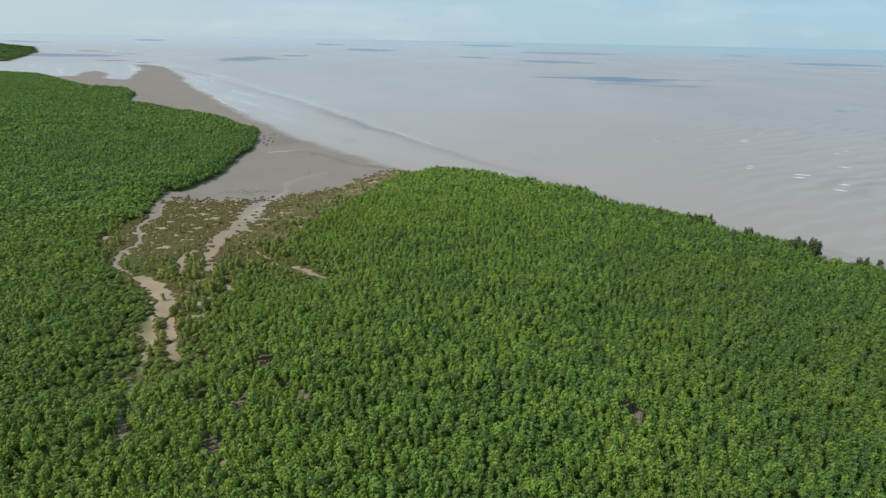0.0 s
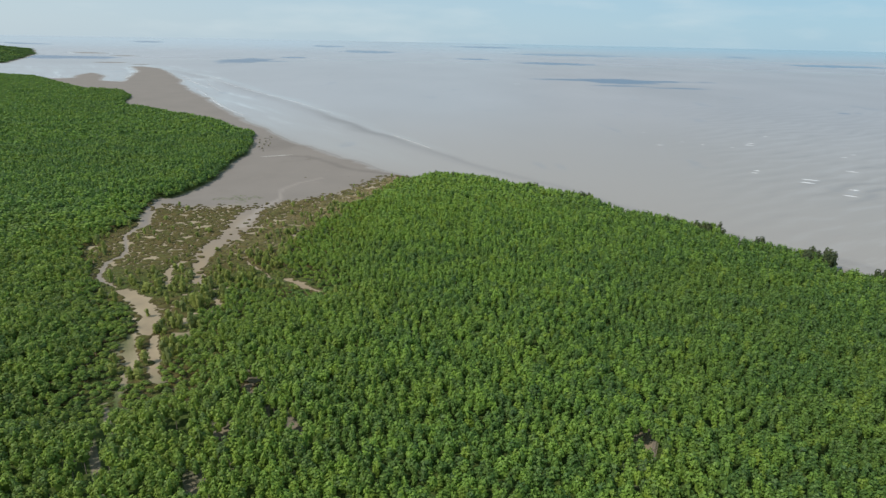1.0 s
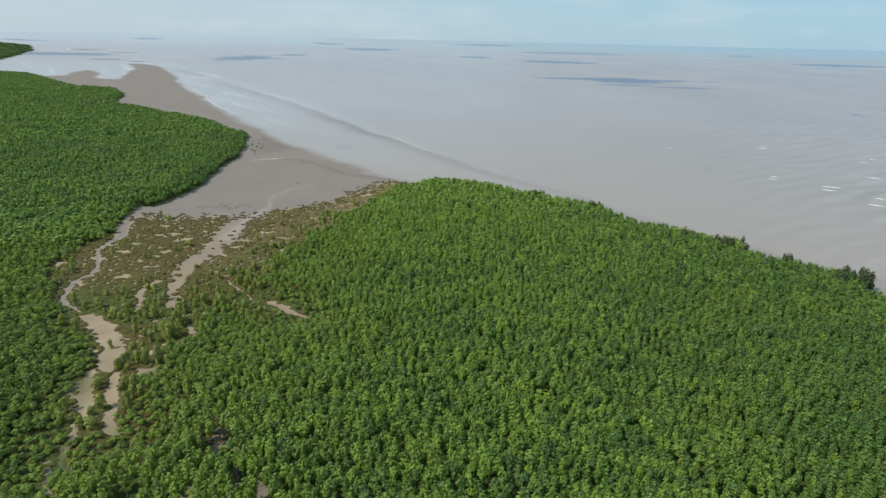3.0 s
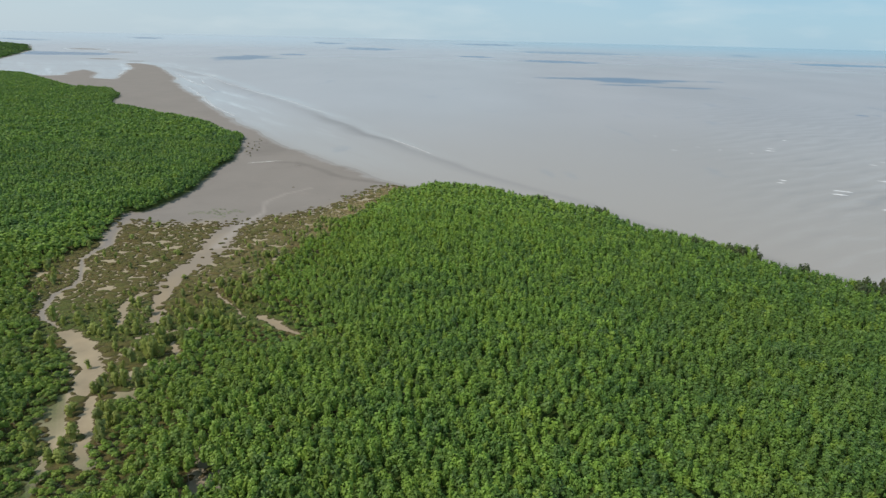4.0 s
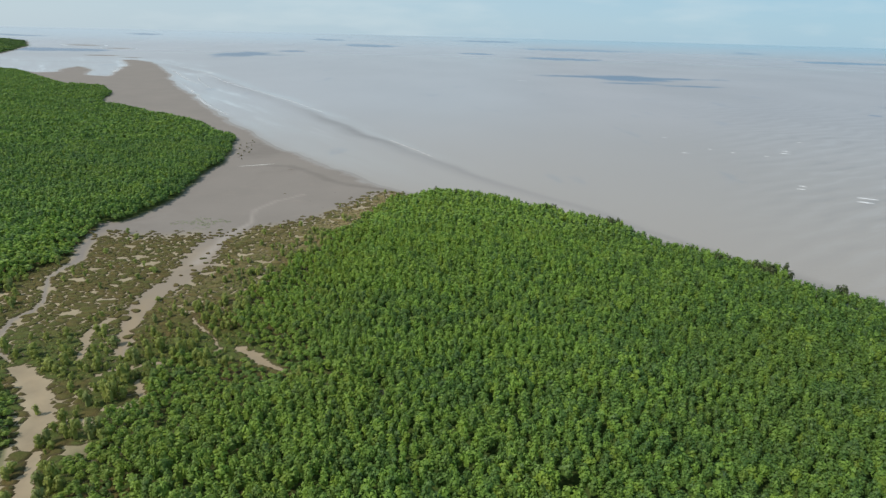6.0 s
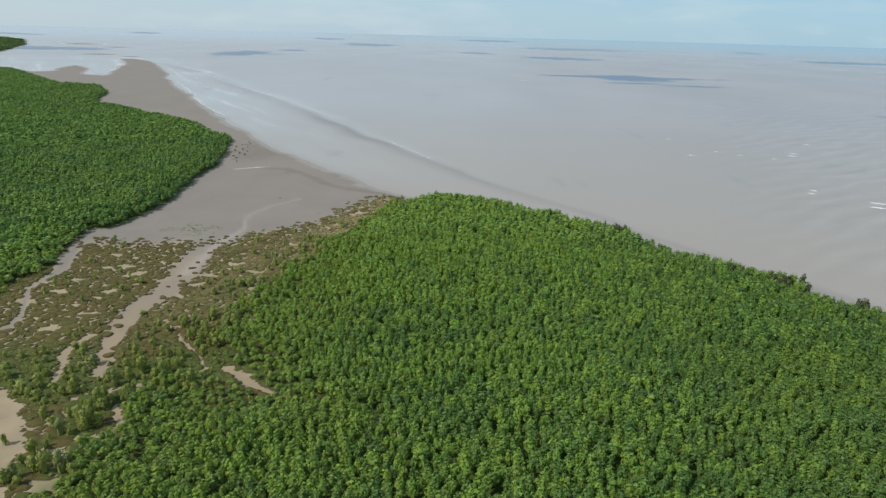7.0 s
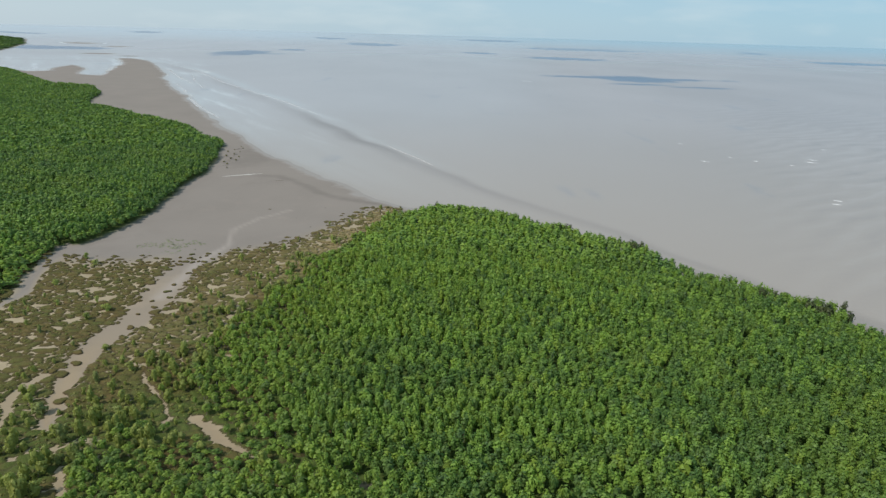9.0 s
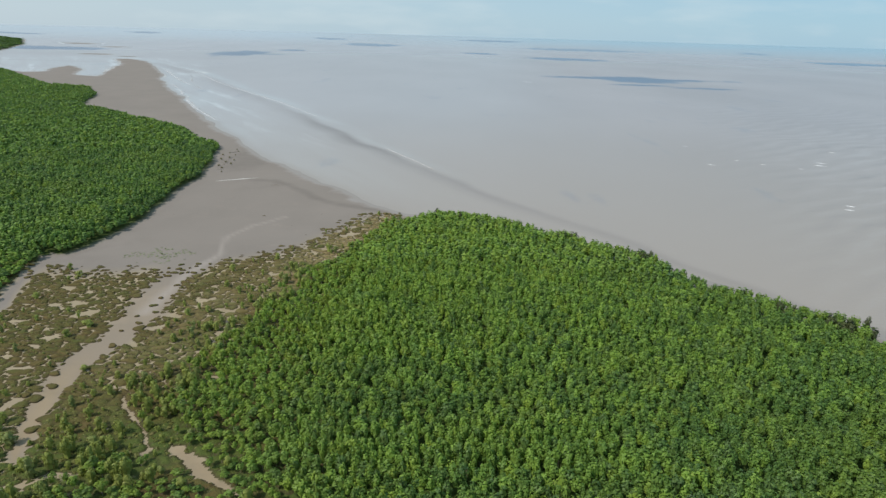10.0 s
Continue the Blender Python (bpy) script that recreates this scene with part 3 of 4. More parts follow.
def scatter(name, shapes, spots, material, label):
    """Joins many trees that nobody could count into one mesh: spots are rows of x, y, z, radius, height, turn, tint."""
    rng = np.random.RandomState(len(spots))
    which = rng.randint(0, len(shapes), len(spots))
    all_v, all_f, all_t, all_n, at = [], [], [], [], 0
    for k, (v, f, *shade) in enumerate(shapes):
        s = spots[which == k]
        if not len(s):
            continue
        c, w = np.cos(s[:, 5])[:, None], np.sin(s[:, 5])[:, None]
        x = (v[None, :, 0] * c - v[None, :, 1] * w) * s[:, 3:4] + s[:, 0:1]
        y = (v[None, :, 0] * w + v[None, :, 1] * c) * s[:, 3:4] + s[:, 1:2]
        z = v[None, :, 2] * s[:, 4:5] + s[:, 2:3]
        all_v.append(np.stack([x, y, z], -1).reshape(-1, 3))
        all_f.append((f[None] + (np.arange(len(s)) * len(v))[:, None, None] + at).reshape(-1, f.shape[1]))
        all_t.append(np.repeat(s[:, 6], len(v)))
        for m in shade:
            all_n.append(np.stack([m[None, :, 0] * c - m[None, :, 1] * w, m[None, :, 0] * w + m[None, :, 1] * c, np.repeat(m[None, :, 2], len(s), 0)], -1).reshape(-1, 3))
        at += len(s) * len(v)
    me = array_mesh(name, np.concatenate(all_v), np.concatenate(all_f), material, bool(all_n), {"tint": np.concatenate(all_t)}, np.concatenate(all_n) if all_n else None)
    return tagged(new(name, me), label, name.replace("_", " "), kind="stuff")


def spread(cell, keep, seed, x0, x1, y0, y1):
    """Jittered places on a leaning grid, thinned by keep(x, y)."""
    rng = np.random.RandomState(seed)
    n = int(max(x1 - x0, y1 - y0) / cell * 1.5)
    u, v = np.meshgrid(np.arange(-n, n), np.arange(-n, n))
    u, v = u.ravel() + 0.5 * (v.ravel() % 2), v.ravel() * 0.87
    c, s = math.cos(0.4), math.sin(0.4)
    x = (u * c - v * s) * cell + (x0 + x1) / 2 + rng.uniform(-0.42, 0.42, len(u)) * cell
    y = (u * s + v * c) * cell + (y0 + y1) / 2 + rng.uniform(-0.42, 0.42, len(u)) * cell
    ok = (x > x0) & (x < x1) & (y > y0) & (y < y1)
    x, y = x[ok], y[ok]
    ok = keep(x, y)
    return x[ok], y[ok], rng


def in_view(x, y, margin=41.5):
    return np.abs(np.degrees(np.arctan2(x, y + 12))) < margin


def tree_rows(x, y, rng, radius, scale=1.0):
    cover, tall, wood, _ = tree_cover(x, y)
    z = np.maximum(ground_height(x, y)[0], -0.1)
    r = radius * rng.uniform(0.7, 1.35, len(x))
    edge = step(wood, -9, -1)
    knots = table_noise(x, y, 8, 35, 3)
    h = (tall + 2.9 * (knots - 0.5)) * rng.uniform(0.88, 1.11, len(x)) * (1 - np.where(x < -100, 0.32, 0.1) * edge) * scale
    young = np.maximum((1 + 0.9 * step(y, 235, 260)) * step(area_dist(x, y, MARSH_AREA), 26, 2), step(x, -8, -42) * step(x, -92, -70) * step(y, 235, 205))
    tint = 0.25 * young - 0.52 * step(x, 30, 110) - 0.22 * step(x, -74, -92) * step(y, 235, 195) + 0.3 * step(y, 300, 350) * step(x, -70, -40) + 0.2 * step(near_of(x, y), 130, 240) * step(x, -72, -60) + np.interp(near_of(x, y), (300, 600), (0.5, 0.32)) + 0.5 * (table_noise(x, y, 6, 36, 2) - 0.5) + 0.25 * (knots - 0.5) + (rng.rand(len(x)) - 0.5) * np.interp(near_of(x, y), (200, 450), (1.1, 0.4))
    r = r * (0.76 + 0.24 * np.minimum(tall / 6.0, 1)) * (1 + 0.22 * step(x, -78, -92) * step(y, 330, 300))
    rows = np.stack([x, y, z, r, h, rng.uniform(0, 6.283, len(x)), tint], -1)
    return rows[table_noise(x, y, 3.4, 37, 2) < 0.82]


def near_of(x, y):
    return np.hypot(x, y - 105)


NEAR, MID = 222, 470
STRETCH = (-35, 36, 213, 227.5)
close_shapes = [crown_shape(80 + k, 112, 0.212, low=0.48, flat=0.19, stretch=5.5) for k in range(8)]
near_shapes = [crown_shape(100 + k, 66, 0.275, low=0.48, flat=0.19, stretch=5.5) for k in range(8)]
mid_shapes = [crown_shape(200 + k, 25, 0.40, low=0.48, flat=0.20, lift=0.25) for k in range(6)]
far_shapes = [crown_shape(300 + k, 7, 0.56, lift=0.6) for k in range(4)]


def in_stretch(x, y):
    return (x > STRETCH[0]) & (x < STRETCH[1]) & (y > STRETCH[2]) & (y < STRETCH[3])


x, y, rng = spread(2.02, lambda a, b: in_view(a, b) & (near_of(a, b) < NEAR) & (tree_cover(a, b)[0] > 0.5), 41, -260, 260, 74, 345)
rows = tree_rows(x, y, rng, 1.2)
x, y = rows[:, 0], rows[:, 1]
picked = in_stretch(x, y)
single_rows = rows[picked]
close_by = near_of(x, y) < 150
scatter("mangrove_canopy", close_shapes, rows[~picked & close_by], LEAF, "dense green mangrove canopy of slender young trees")
scatter("mangrove_grove", near_shapes, rows[~picked & ~close_by], LEAF, "dense green mangrove grove reaching the muddy shore")
stems = [stem_shape(4, 0.1, 500 + k) for k in range(3)]
stem_rows = rows[~picked].copy()
stem_rows[:, 3] *= 2.0
edge_only = (tree_cover(x, y)[2][~picked] > -9) | (tree_cover(x, y)[3][~picked] > 0.02)
scatter("mangrove_trunks", stems, stem_rows[edge_only], BARK, "thin grey mangrove trunks along the wood's edge")

x, y, rng = spread(2.3, lambda a, b: in_view(a, b) & (near_of(a, b) >= NEAR) & (near_of(a, b) < MID) & (tree_cover(a, b)[0] > 0.5), 42, -420, 330, 74, 580)
scatter("mangrove_wood", mid_shapes, tree_rows(x, y, rng, 1.5), LEAF, "closed green mangrove wood beside the mud flat")

x, y, rng = spread(3.5, lambda a, b: in_view(a, b) & (near_of(a, b) >= MID) & (tree_cover(a, b)[0] > 0.5), 43, -1250, 200, 300, 1330)
scatter("distant_mangroves", far_shapes, tree_rows(x, y, rng, 2.3), LEAF, "distant green mangrove wood behind the beach")

x, y, rng = spread(22.0, lambda a, b: in_view(a, b, 40) & (tree_cover(a, b)[0] > 0.5), 44, -2600, -1150, 1640, 3480)
rows = tree_rows(x, y, rng, 15.0)
scatter("far_island_wood", far_shapes, rows, LEAF, "low dark green wood on a far island")

def beside(a, b):
    """The stretch right under the flight line, behind what the view shows."""
    return (np.abs(a) < 95) & (b > -50) & ((b < 74) | ~in_view(a, b)) & (b < 110)


x, y, rng = spread(2.7, lambda a, b: beside(a, b) & (tree_cover(a, b)[0] > 0.5), 46, -96, 96, -52, 112)
scatter("mangrove_stand", [crown_shape(400 + k, 12, 0.54, low=0.34, flat=0.24) for k in range(4)], tree_rows(x, y, rng, 1.6), LEAF, "close green mangrove stand under the flight line")
x, y, rng = spread(7.0, lambda a, b: ((~in_view(a, b)) | (b < 74)) & ~beside(a, b) & (area_dist(a, b, LAND) < -25) & (tree_cover(a, b)[0] > 0.5), 45, -420, 420, -145, 420)
scatter("surrounding_mangroves", mid_shapes, tree_rows(x, y, rng, 3.6), LEAF, "green mangrove wood all round the flight line")


# ---- single trees ----
def part(name, mesh, parent, label=""):
    ob = new(name, mesh)
    ob.parent = parent
    if label:
        tagged(ob, label)
    return ob


def limb_mesh(seed, sides=5):
    """A tapered limb that leaves the trunk and bends upward, in the tree's unit size."""
    rng = random.Random(seed)
    a, h0, reach, climb = rng.uniform(0, 6.283), rng.uniform(0.28, 0.46), rng.uniform(0.35, 0.6), rng.uniform(0.16, 0.3)
    verts, faces = [], []
    for u in range(4):
        k = u / 3
        cx, cy, cz = reach * k * math.cos(a), reach * k * math.sin(a), h0 + climb * k ** 1.4
        r = 0.017 * (1 - 0.75 * k)
        for q in range(sides):
            b = 6.283 * q / sides
            verts.append((cx - r * math.sin(a) * math.cos(b), cy + r * math.cos(a) * math.cos(b), cz + r * 0.5 * math.sin(b)))
    for u in range(3):
        for q in range(sides):
            m = (q + 1) % sides
            faces.append((u * sides + q, u * sides + m, (u + 1) * sides + m, (u + 1) * sides + q))
    return array_mesh("limb", np.array(verts), np.array(faces), BARK, True)


def tree_maker(name, seed, clumps, size, leaf, label, category, group, low=0.34, slim=1.0, flat=0.22, stretch=4.4, tint=0.5, round_top=0.29):
    """Builds one tree at the origin in unit size; returns a function that sets the first or a copy of it at a place."""
    top = new(name)
    tagged(top, label, category, group)
    v, f = stem_shape(8, 0.09, seed)
    trunk = part("trunk", array_mesh("trunk", v, f, BARK, True), top)
    for k in range(3):
        part("limb", limb_mesh(seed * 7 + k), trunk)
    v, f, m = crown_shape(seed, clumps, size, slim, low, flat, stretch=stretch, round_top=round_top)
    part("crown", array_mesh("crown", v, f, leaf, True, {"tint": np.full(len(v), tint)}, m * (1, 1, stretch)), top)
    used = []

    def at(x, y, z, radius, height, turn):
        m = Matrix.LocRotScale((x, y, z), Euler((0, 0, turn)), (radius, radius, height))
        if used:
            return copy_thing(top, m @ Matrix.Diagonal((*[1 / v for v in top.scale], 1)))
        top.matrix_basis = m
        used.append(True)
        return top

    return at


kinds = [tree_maker("mangrove_tree", 700 + k, 120, 0.215, LEAF, text, "mangrove", "young mangroves beside the clearing")
         for k, text in enumerate(("slender green mangrove tree in a dense young stand", "round-topped green mangrove tree with grey trunk",
                                   "bushy green mangrove tree among close neighbours", "upright green mangrove tree with small glossy leaves"))]
for n, row in enumerate(single_rows[:300]):
    kinds[n % 4](row[0], row[1], row[2] - 0.05, row[3], row[4], row[5])
if len(single_rows) > 300:
    scatter("mangrove_thicket", close_shapes, single_rows[300:], LEAF, "green mangrove thicket beside the small clearing")

# taller, darker trees along the seaward edge
old = [tree_maker("old_mangrove", 740 + k, 170, 0.22, EDGE_LEAF, text, "mangrove", "dark mangroves on the seaward edge", low=0.2, slim=0.9)
       for k, text in enumerate(("tall dark mangrove leaning over the seaward mud edge", "dark olive mangrove with ragged crown by the sea"))]
rng = random.Random(12)
for cx, cy, count, reach, tall in ((117, 280, 14, 5.5, 7.2), (145, 244, 22, 6.5, 7.1), (104, 292, 5, 4.0, 6.6), (158, 223, 6, 4.5, 7.0), (75, 336, 4, 4.0, 6.8),
                                   (0, 386, 3, 10.0, 6.8), (48, 359, 4, 6.0, 6.8), (128, 262, 4, 4.0, 7.0), (176, 196, 6, 6.0, 7.0)):
    for k in range(count):
        old[k % 2](cx + rng.uniform(-1, 1) * reach, cy + rng.uniform(-1, 1) * reach * 0.7, -0.05, rng.uniform(1.3, 2.1), tall * rng.uniform(0.85, 1.12), rng.uniform(0, 6.28))

# ---- saltmarsh ----
ISLETS = [(-83, 169, 2.4), (-77.3, 158.6, 1.8), (-75.5, 150.5, 2.6), (-86, 173.5, 1.6)]


def hummocks(x, y, cell=2.5):
    """Distance to the gap between neighbouring hummocks, in cells, and a number for each hummock."""
    seeds = np.random.RandomState(91).rand(256, 256, 3)
    u, v = x / (1.5 * cell) + 0.8 * table_noise(x, y, 3.6, 92, 3), y / cell + 0.8 * table_noise(x, y, 3.6, 93, 3)
    i, j = np.floor(u).astype(int), np.floor(v).astype(int)
    first, second, own = np.full(x.shape, 9.0), np.full(x.shape, 9.0), np.zeros(x.shape)
    for di in (-1, 0, 1):
        for dj in (-1, 0, 1):
            sd = seeds[(i + di) % 256, (j + dj) % 256]
            d = np.hypot(i + di + sd[..., 0] - u, j + dj + sd[..., 1] - v)
            nearer = d < first
            second = np.where(nearer, first, np.minimum(second, d))
            own = np.where(nearer, sd[..., 2], own)
            first = np.where(nearer, d, first)
    return second - first, own


def marsh_value(x, y):
    """Above 0 where the low marsh plants grow."""
    m = area_dist(x, y, MARSH_AREA)
    inside = np.clip(-m / 8, -2.5, 1)
    v = 0.07 + 0.36 * inside + 0.6 * (table_noise(x * 0.7, y, 4.2, 51, 2) - 0.5) + 1.0 * (table_noise(x * 0.6, y, 1.9, 54, 2) - 0.5) + 0.35 * (table_noise(x, y, 24, 52, 2) - 0.5)
    gap, own = hummocks(x, y)
    loose = 0.62 + 0.5 * step(table_noise(x, y, 13, 94, 2), 0.62, 0.36)
    v = v - (1.0 + 0.35 * step(y, 235, 265)) * loose * step(gap, 0.34, 0.04) - 1.0 * (own > 0.975) * loose - 0.12 * step(gap, 0.2, 0.0)
    v = v + 0.34 + 0.15 * step(y, 262, 225) + 0.3 * step(area_dist(x, y, RIGHT_WOOD), 34, 8) - 2.2 * bare(x, y)
    for px, py, r in ISLETS:
        d = np.hypot(x - px, y - py) + 1.6 * (table_noise(x, y, 3, 53, 2) - 0.5)
        v = np.maximum(v, 1 - d / r)
    return v


def build_marsh():
    cell = 0.5
    gx, gy = np.meshgrid(np.arange(-162, -22, cell), np.arange(138, 402, cell))
    v = marsh_value(gx.ravel(), gy.ravel()).reshape(gx.shape)
    x, y = gx.ravel(), gy.ravel()
    ground = ground_height(x, y)[0].reshape(gx.shape)
    lump = table_noise(x, y, 1.6, 55, 2).reshape(gx.shape)
    gap, own = hummocks(x, y)
    dome = (0.3 + 0.7 * step(gap, 0.02, 0.34)).reshape(gx.shape)
    z = ground - 0.06 + 0.5 * step(v, 0.0, 0.2) * (0.55 + 0.8 * lump) * dome
    keep = np.maximum(np.maximum(v[:-1, :-1], v[1:, :-1]), np.maximum(v[:-1, 1:], v[1:, 1:])) > -0.02
    i = np.arange(gx.size).reshape(gx.shape)
    quads = np.stack([i[:-1, :-1], i[:-1, 1:], i[1:, 1:], i[1:, :-1]], -1)[keep]
    used, back = np.unique(quads, return_inverse=True)
    verts = np.stack([x, y, z.ravel()], -1)[used]
    # where the painted shade lies: mat edges and the gaps between hummocks
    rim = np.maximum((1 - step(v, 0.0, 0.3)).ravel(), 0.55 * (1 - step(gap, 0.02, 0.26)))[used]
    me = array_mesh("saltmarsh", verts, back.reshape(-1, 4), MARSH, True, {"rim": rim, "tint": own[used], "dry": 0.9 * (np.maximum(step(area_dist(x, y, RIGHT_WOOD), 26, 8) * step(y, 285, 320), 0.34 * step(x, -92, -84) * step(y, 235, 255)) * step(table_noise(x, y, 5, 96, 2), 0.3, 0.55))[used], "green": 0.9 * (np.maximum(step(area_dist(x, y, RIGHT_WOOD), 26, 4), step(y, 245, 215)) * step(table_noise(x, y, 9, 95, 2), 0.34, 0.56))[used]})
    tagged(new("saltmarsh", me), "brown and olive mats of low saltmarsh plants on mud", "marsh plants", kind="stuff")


build_marsh()


def islet_mesh(seed, rx, ry):
    """A flat-topped, ragged cushion of marsh plants, the shade at its undercut rim painted dark."""
    rg = np.random.RandomState(seed)
    count = 22
    a = np.linspace(0, 2 * math.pi, count, endpoint=False)
    wav = 1 + 0.22 * np.sin(2 * a + rg.uniform(0, 6)) + 0.14 * np.sin(3 * a + rg.uniform(0, 6)) + rg.uniform(-0.08, 0.08, count)
    verts, rim = [], []
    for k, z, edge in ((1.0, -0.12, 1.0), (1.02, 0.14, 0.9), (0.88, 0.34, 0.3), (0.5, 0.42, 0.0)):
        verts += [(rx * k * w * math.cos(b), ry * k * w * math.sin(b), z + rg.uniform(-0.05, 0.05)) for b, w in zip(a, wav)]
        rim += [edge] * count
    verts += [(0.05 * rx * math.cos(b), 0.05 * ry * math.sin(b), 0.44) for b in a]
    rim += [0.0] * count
    faces = [(u * count + k, u * count + (k + 1) % count, (u + 1) * count + (k + 1) % count, (u + 1) * count + k) for u in range(4) for k in range(count)]
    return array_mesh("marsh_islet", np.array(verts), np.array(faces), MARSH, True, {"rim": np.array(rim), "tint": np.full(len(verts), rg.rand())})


CREEK_PADS = [(-90.2, 263.7, 1.2), (-96.8, 248.5, 1.3), (-94.0, 242.9, 1.3), (-94.5, 237.5, 1.7), (-97.5, 238.7, 1.1), (-100.8, 261.1, 1.9), (-103.7, 266.9, 1.8),
              (-88.0, 274.3, 1.8), (-86.8, 250.7, 1.8), (-87.9, 238.6, 1.7), (-85.1, 230.7, 3.0), (-88.0, 225.8, 1.4), (-92.2, 272.5, 0.5), (-89.7, 277.7, 0.9)]
FLAT_PADS = [(-91.1, 290.1, 1.0), (-88.2, 285.3, 0.8), (-92.4, 282.3, 0.6), (-91.3, 296.0, 0.8), (-100.9, 294.0, 0.8), (-96.2, 317.9, 1.1), (-90.6, 306.7, 0.8), (-100.8, 311.2, 1.3),
             (-106.5, 312.8, 1.5), (-103.5, 292.0, 1.8), (-99.6, 297.2, 1.8), (-100.2, 304.7, 1.5), (-116.8, 311.9, 1.3), (-141.8, 320.4, 1.3), (-139.5, 312.0, 1.7), (-132.5, 311.2, 1.3),
             (-149.1, 321.2, 1.3), (-138.5, 318.5, 0.9), (-133.6, 267.1, 1.1), (-84, 303, 0.8), (-82, 312, 1.0), (-86, 318, 0.7), (-104, 320, 0.8), (-78, 330, 0.9), (-72, 336, 1.1), (-66, 340, 1.0)]
rg = random.Random(33)
FRINGE = []
while len(FRINGE) < 95:
    px, py = rg.uniform(-150, -62), rg.uniform(284, 344)
    edge = float(area_dist(np.array([px]), np.array([py]), MARSH_AREA)[0])
    if -2 < edge < rg.uniform(1, 9) and all(math.hypot(px - a, (py - b) * 0.7) > 1.6 for a, b, _ in CREEK_PADS + FLAT_PADS + FRINGE):
        FRINGE.append((px, py, rg.uniform(0.4, 1.05)))
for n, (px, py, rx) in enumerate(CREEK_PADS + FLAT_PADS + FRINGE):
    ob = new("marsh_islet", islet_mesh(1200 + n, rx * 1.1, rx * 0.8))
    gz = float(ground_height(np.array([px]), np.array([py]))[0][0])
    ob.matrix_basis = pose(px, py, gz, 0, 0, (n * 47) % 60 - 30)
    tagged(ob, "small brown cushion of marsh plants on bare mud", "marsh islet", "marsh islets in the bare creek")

# tufts on the mats
tuft_shape = []
for k in range(4):
    r = random.Random(60 + k)
    vv, ff = [], []
    for q in range(12):
        a = r.uniform(0, 6.283)
        ff.append((len(vv), len(vv) + 1, len(vv) + 2))
        vv += clump(r, (0.6 * math.cos(a) * r.random(), 0.6 * math.sin(a) * r.random(), r.uniform(0.15, 0.75)), (math.cos(a), math.sin(a), 0.9), 0.4, 1.0)
    tuft_shape.append((np.array(vv), np.array(ff)))
x, y, nrng = spread(1.35, lambda a, b: (marsh_value(a, b) > 0.1) & (tree_cover(a, b)[0] < 0.5) & (table_noise(a, b, 12, 57, 3) > 0.4), 61, -160, -24, 140, 400)
z = ground_height(x, y)[0] + 0.2
scatter("marsh_tufts", tuft_shape, np.stack([x, y, z, nrng.uniform(0.4, 1.0, len(x)), nrng.uniform(0.2, 0.5, len(x)), nrng.uniform(0, 6.28, len(x)), nrng.rand(len(x))], -1),
        TUFT, "small olive and rusty tufts on the marsh mats")

# shrubs and saplings
shrubs = [tree_maker("mangrove_shrub", 760 + k, 230, 0.15, BUSH, text, "shrub", "mangrove shrubs on the marsh", low=0.10, slim=0.85, flat=0.45, stretch=2.4, round_top=0.36)
          for k, text in enumerate(("rounded light green mangrove shrub on brown marsh", "small pale green mangrove sapling on the marsh", "spreading green mangrove bush beside a bare creek"))]


def shrub_keep(a, b):
    r = np.random.RandomState(77).rand(len(a))
    cover = tree_cover(a, b)[0]
    right = area_dist(a, b, RIGHT_WOOD)
    left = area_dist(a, b, LEFT_WOOD)
    p = 0.07 + 0.95 * step(right, 30, 8) * step(b, 345, 290) + 1.25 * step(b, 245, 212) * step(a, -120, -98) + 0.35 * step(left, 12, 0) * (b < 300)
    p = p * (0.3 + 1.5 * step(table_noise(a, b, 9, 78, 2), 0.43, 0.6))
    return (marsh_value(a, b) > 0.05) & (cover < 0.5) & (bare(a, b) < 0.1) & (bare(a, b + 2.0) < 0.25) & (bare(a, b + 4.0) < 0.35) & (r < p)


x, y, nrng = spread(2.5, shrub_keep, 79, -160, -24, 140, 400)
order = np.argsort(np.hypot(x, y - 130))
z = ground_height(x, y)[0]
near_wood = step(np.minimum(area_dist(x, y, RIGHT_WOOD), area_dist(x, y, LEFT_WOOD)), 16, 0)
h = (0.9 + 2.2 * nrng.rand(len(x)) ** 1.5) * (1 + 0.6 * near_wood) * (1 + 0.3 * step(y, 235, 215))
rad = np.minimum(h * nrng.uniform(0.28, 0.52, len(x)), 1.5)
for n, i in enumerate(order[:290]):
    shrubs[n % 3](x[i], y[i], z[i] - 0.03, rad[i], h[i], nrng.uniform(0, 6.28))
rest = order[290:]
if len(rest):
    scatter("marsh_scrub", [crown_shape(780 + k, 150, 0.17, 0.85, 0.10, 0.45, stretch=2.4, round_top=0.36) for k in range(3)],
            np.stack([x[rest], y[rest], z[rest], rad[rest], h[rest], nrng.uniform(0, 6.28, len(rest)), nrng.rand(len(rest))], -1), BUSH,
            "pale green scrub along the marsh edge")
for n, (px, py, pr, ph) in enumerate(((-83, 168.5, 1.4, 2.6), (-77.2, 158.4, 1.7, 4.2), (-75.5, 150.6, 1.9, 3.2), (-89.8, 187.5, 0.9, 3.0), (-98.3, 206.3, 2.3, 4.0),
                                      (-95.9, 209.2, 1.8, 4.2), (-126.2, 311.7, 1.8, 2.2), (-102.2, 274.1, 1.9, 2.6), (-89.3, 220.6, 2.2, 3.2),
                                      (-90.5, 250.5, 1.2, 1.8), (-128.6, 292.2, 1.5, 2.4))):
    shrubs[n % 3](px, py, float(ground_height(np.array([px]), np.array([py]))[0][0]) - 0.03, pr, ph, n * 1.3)


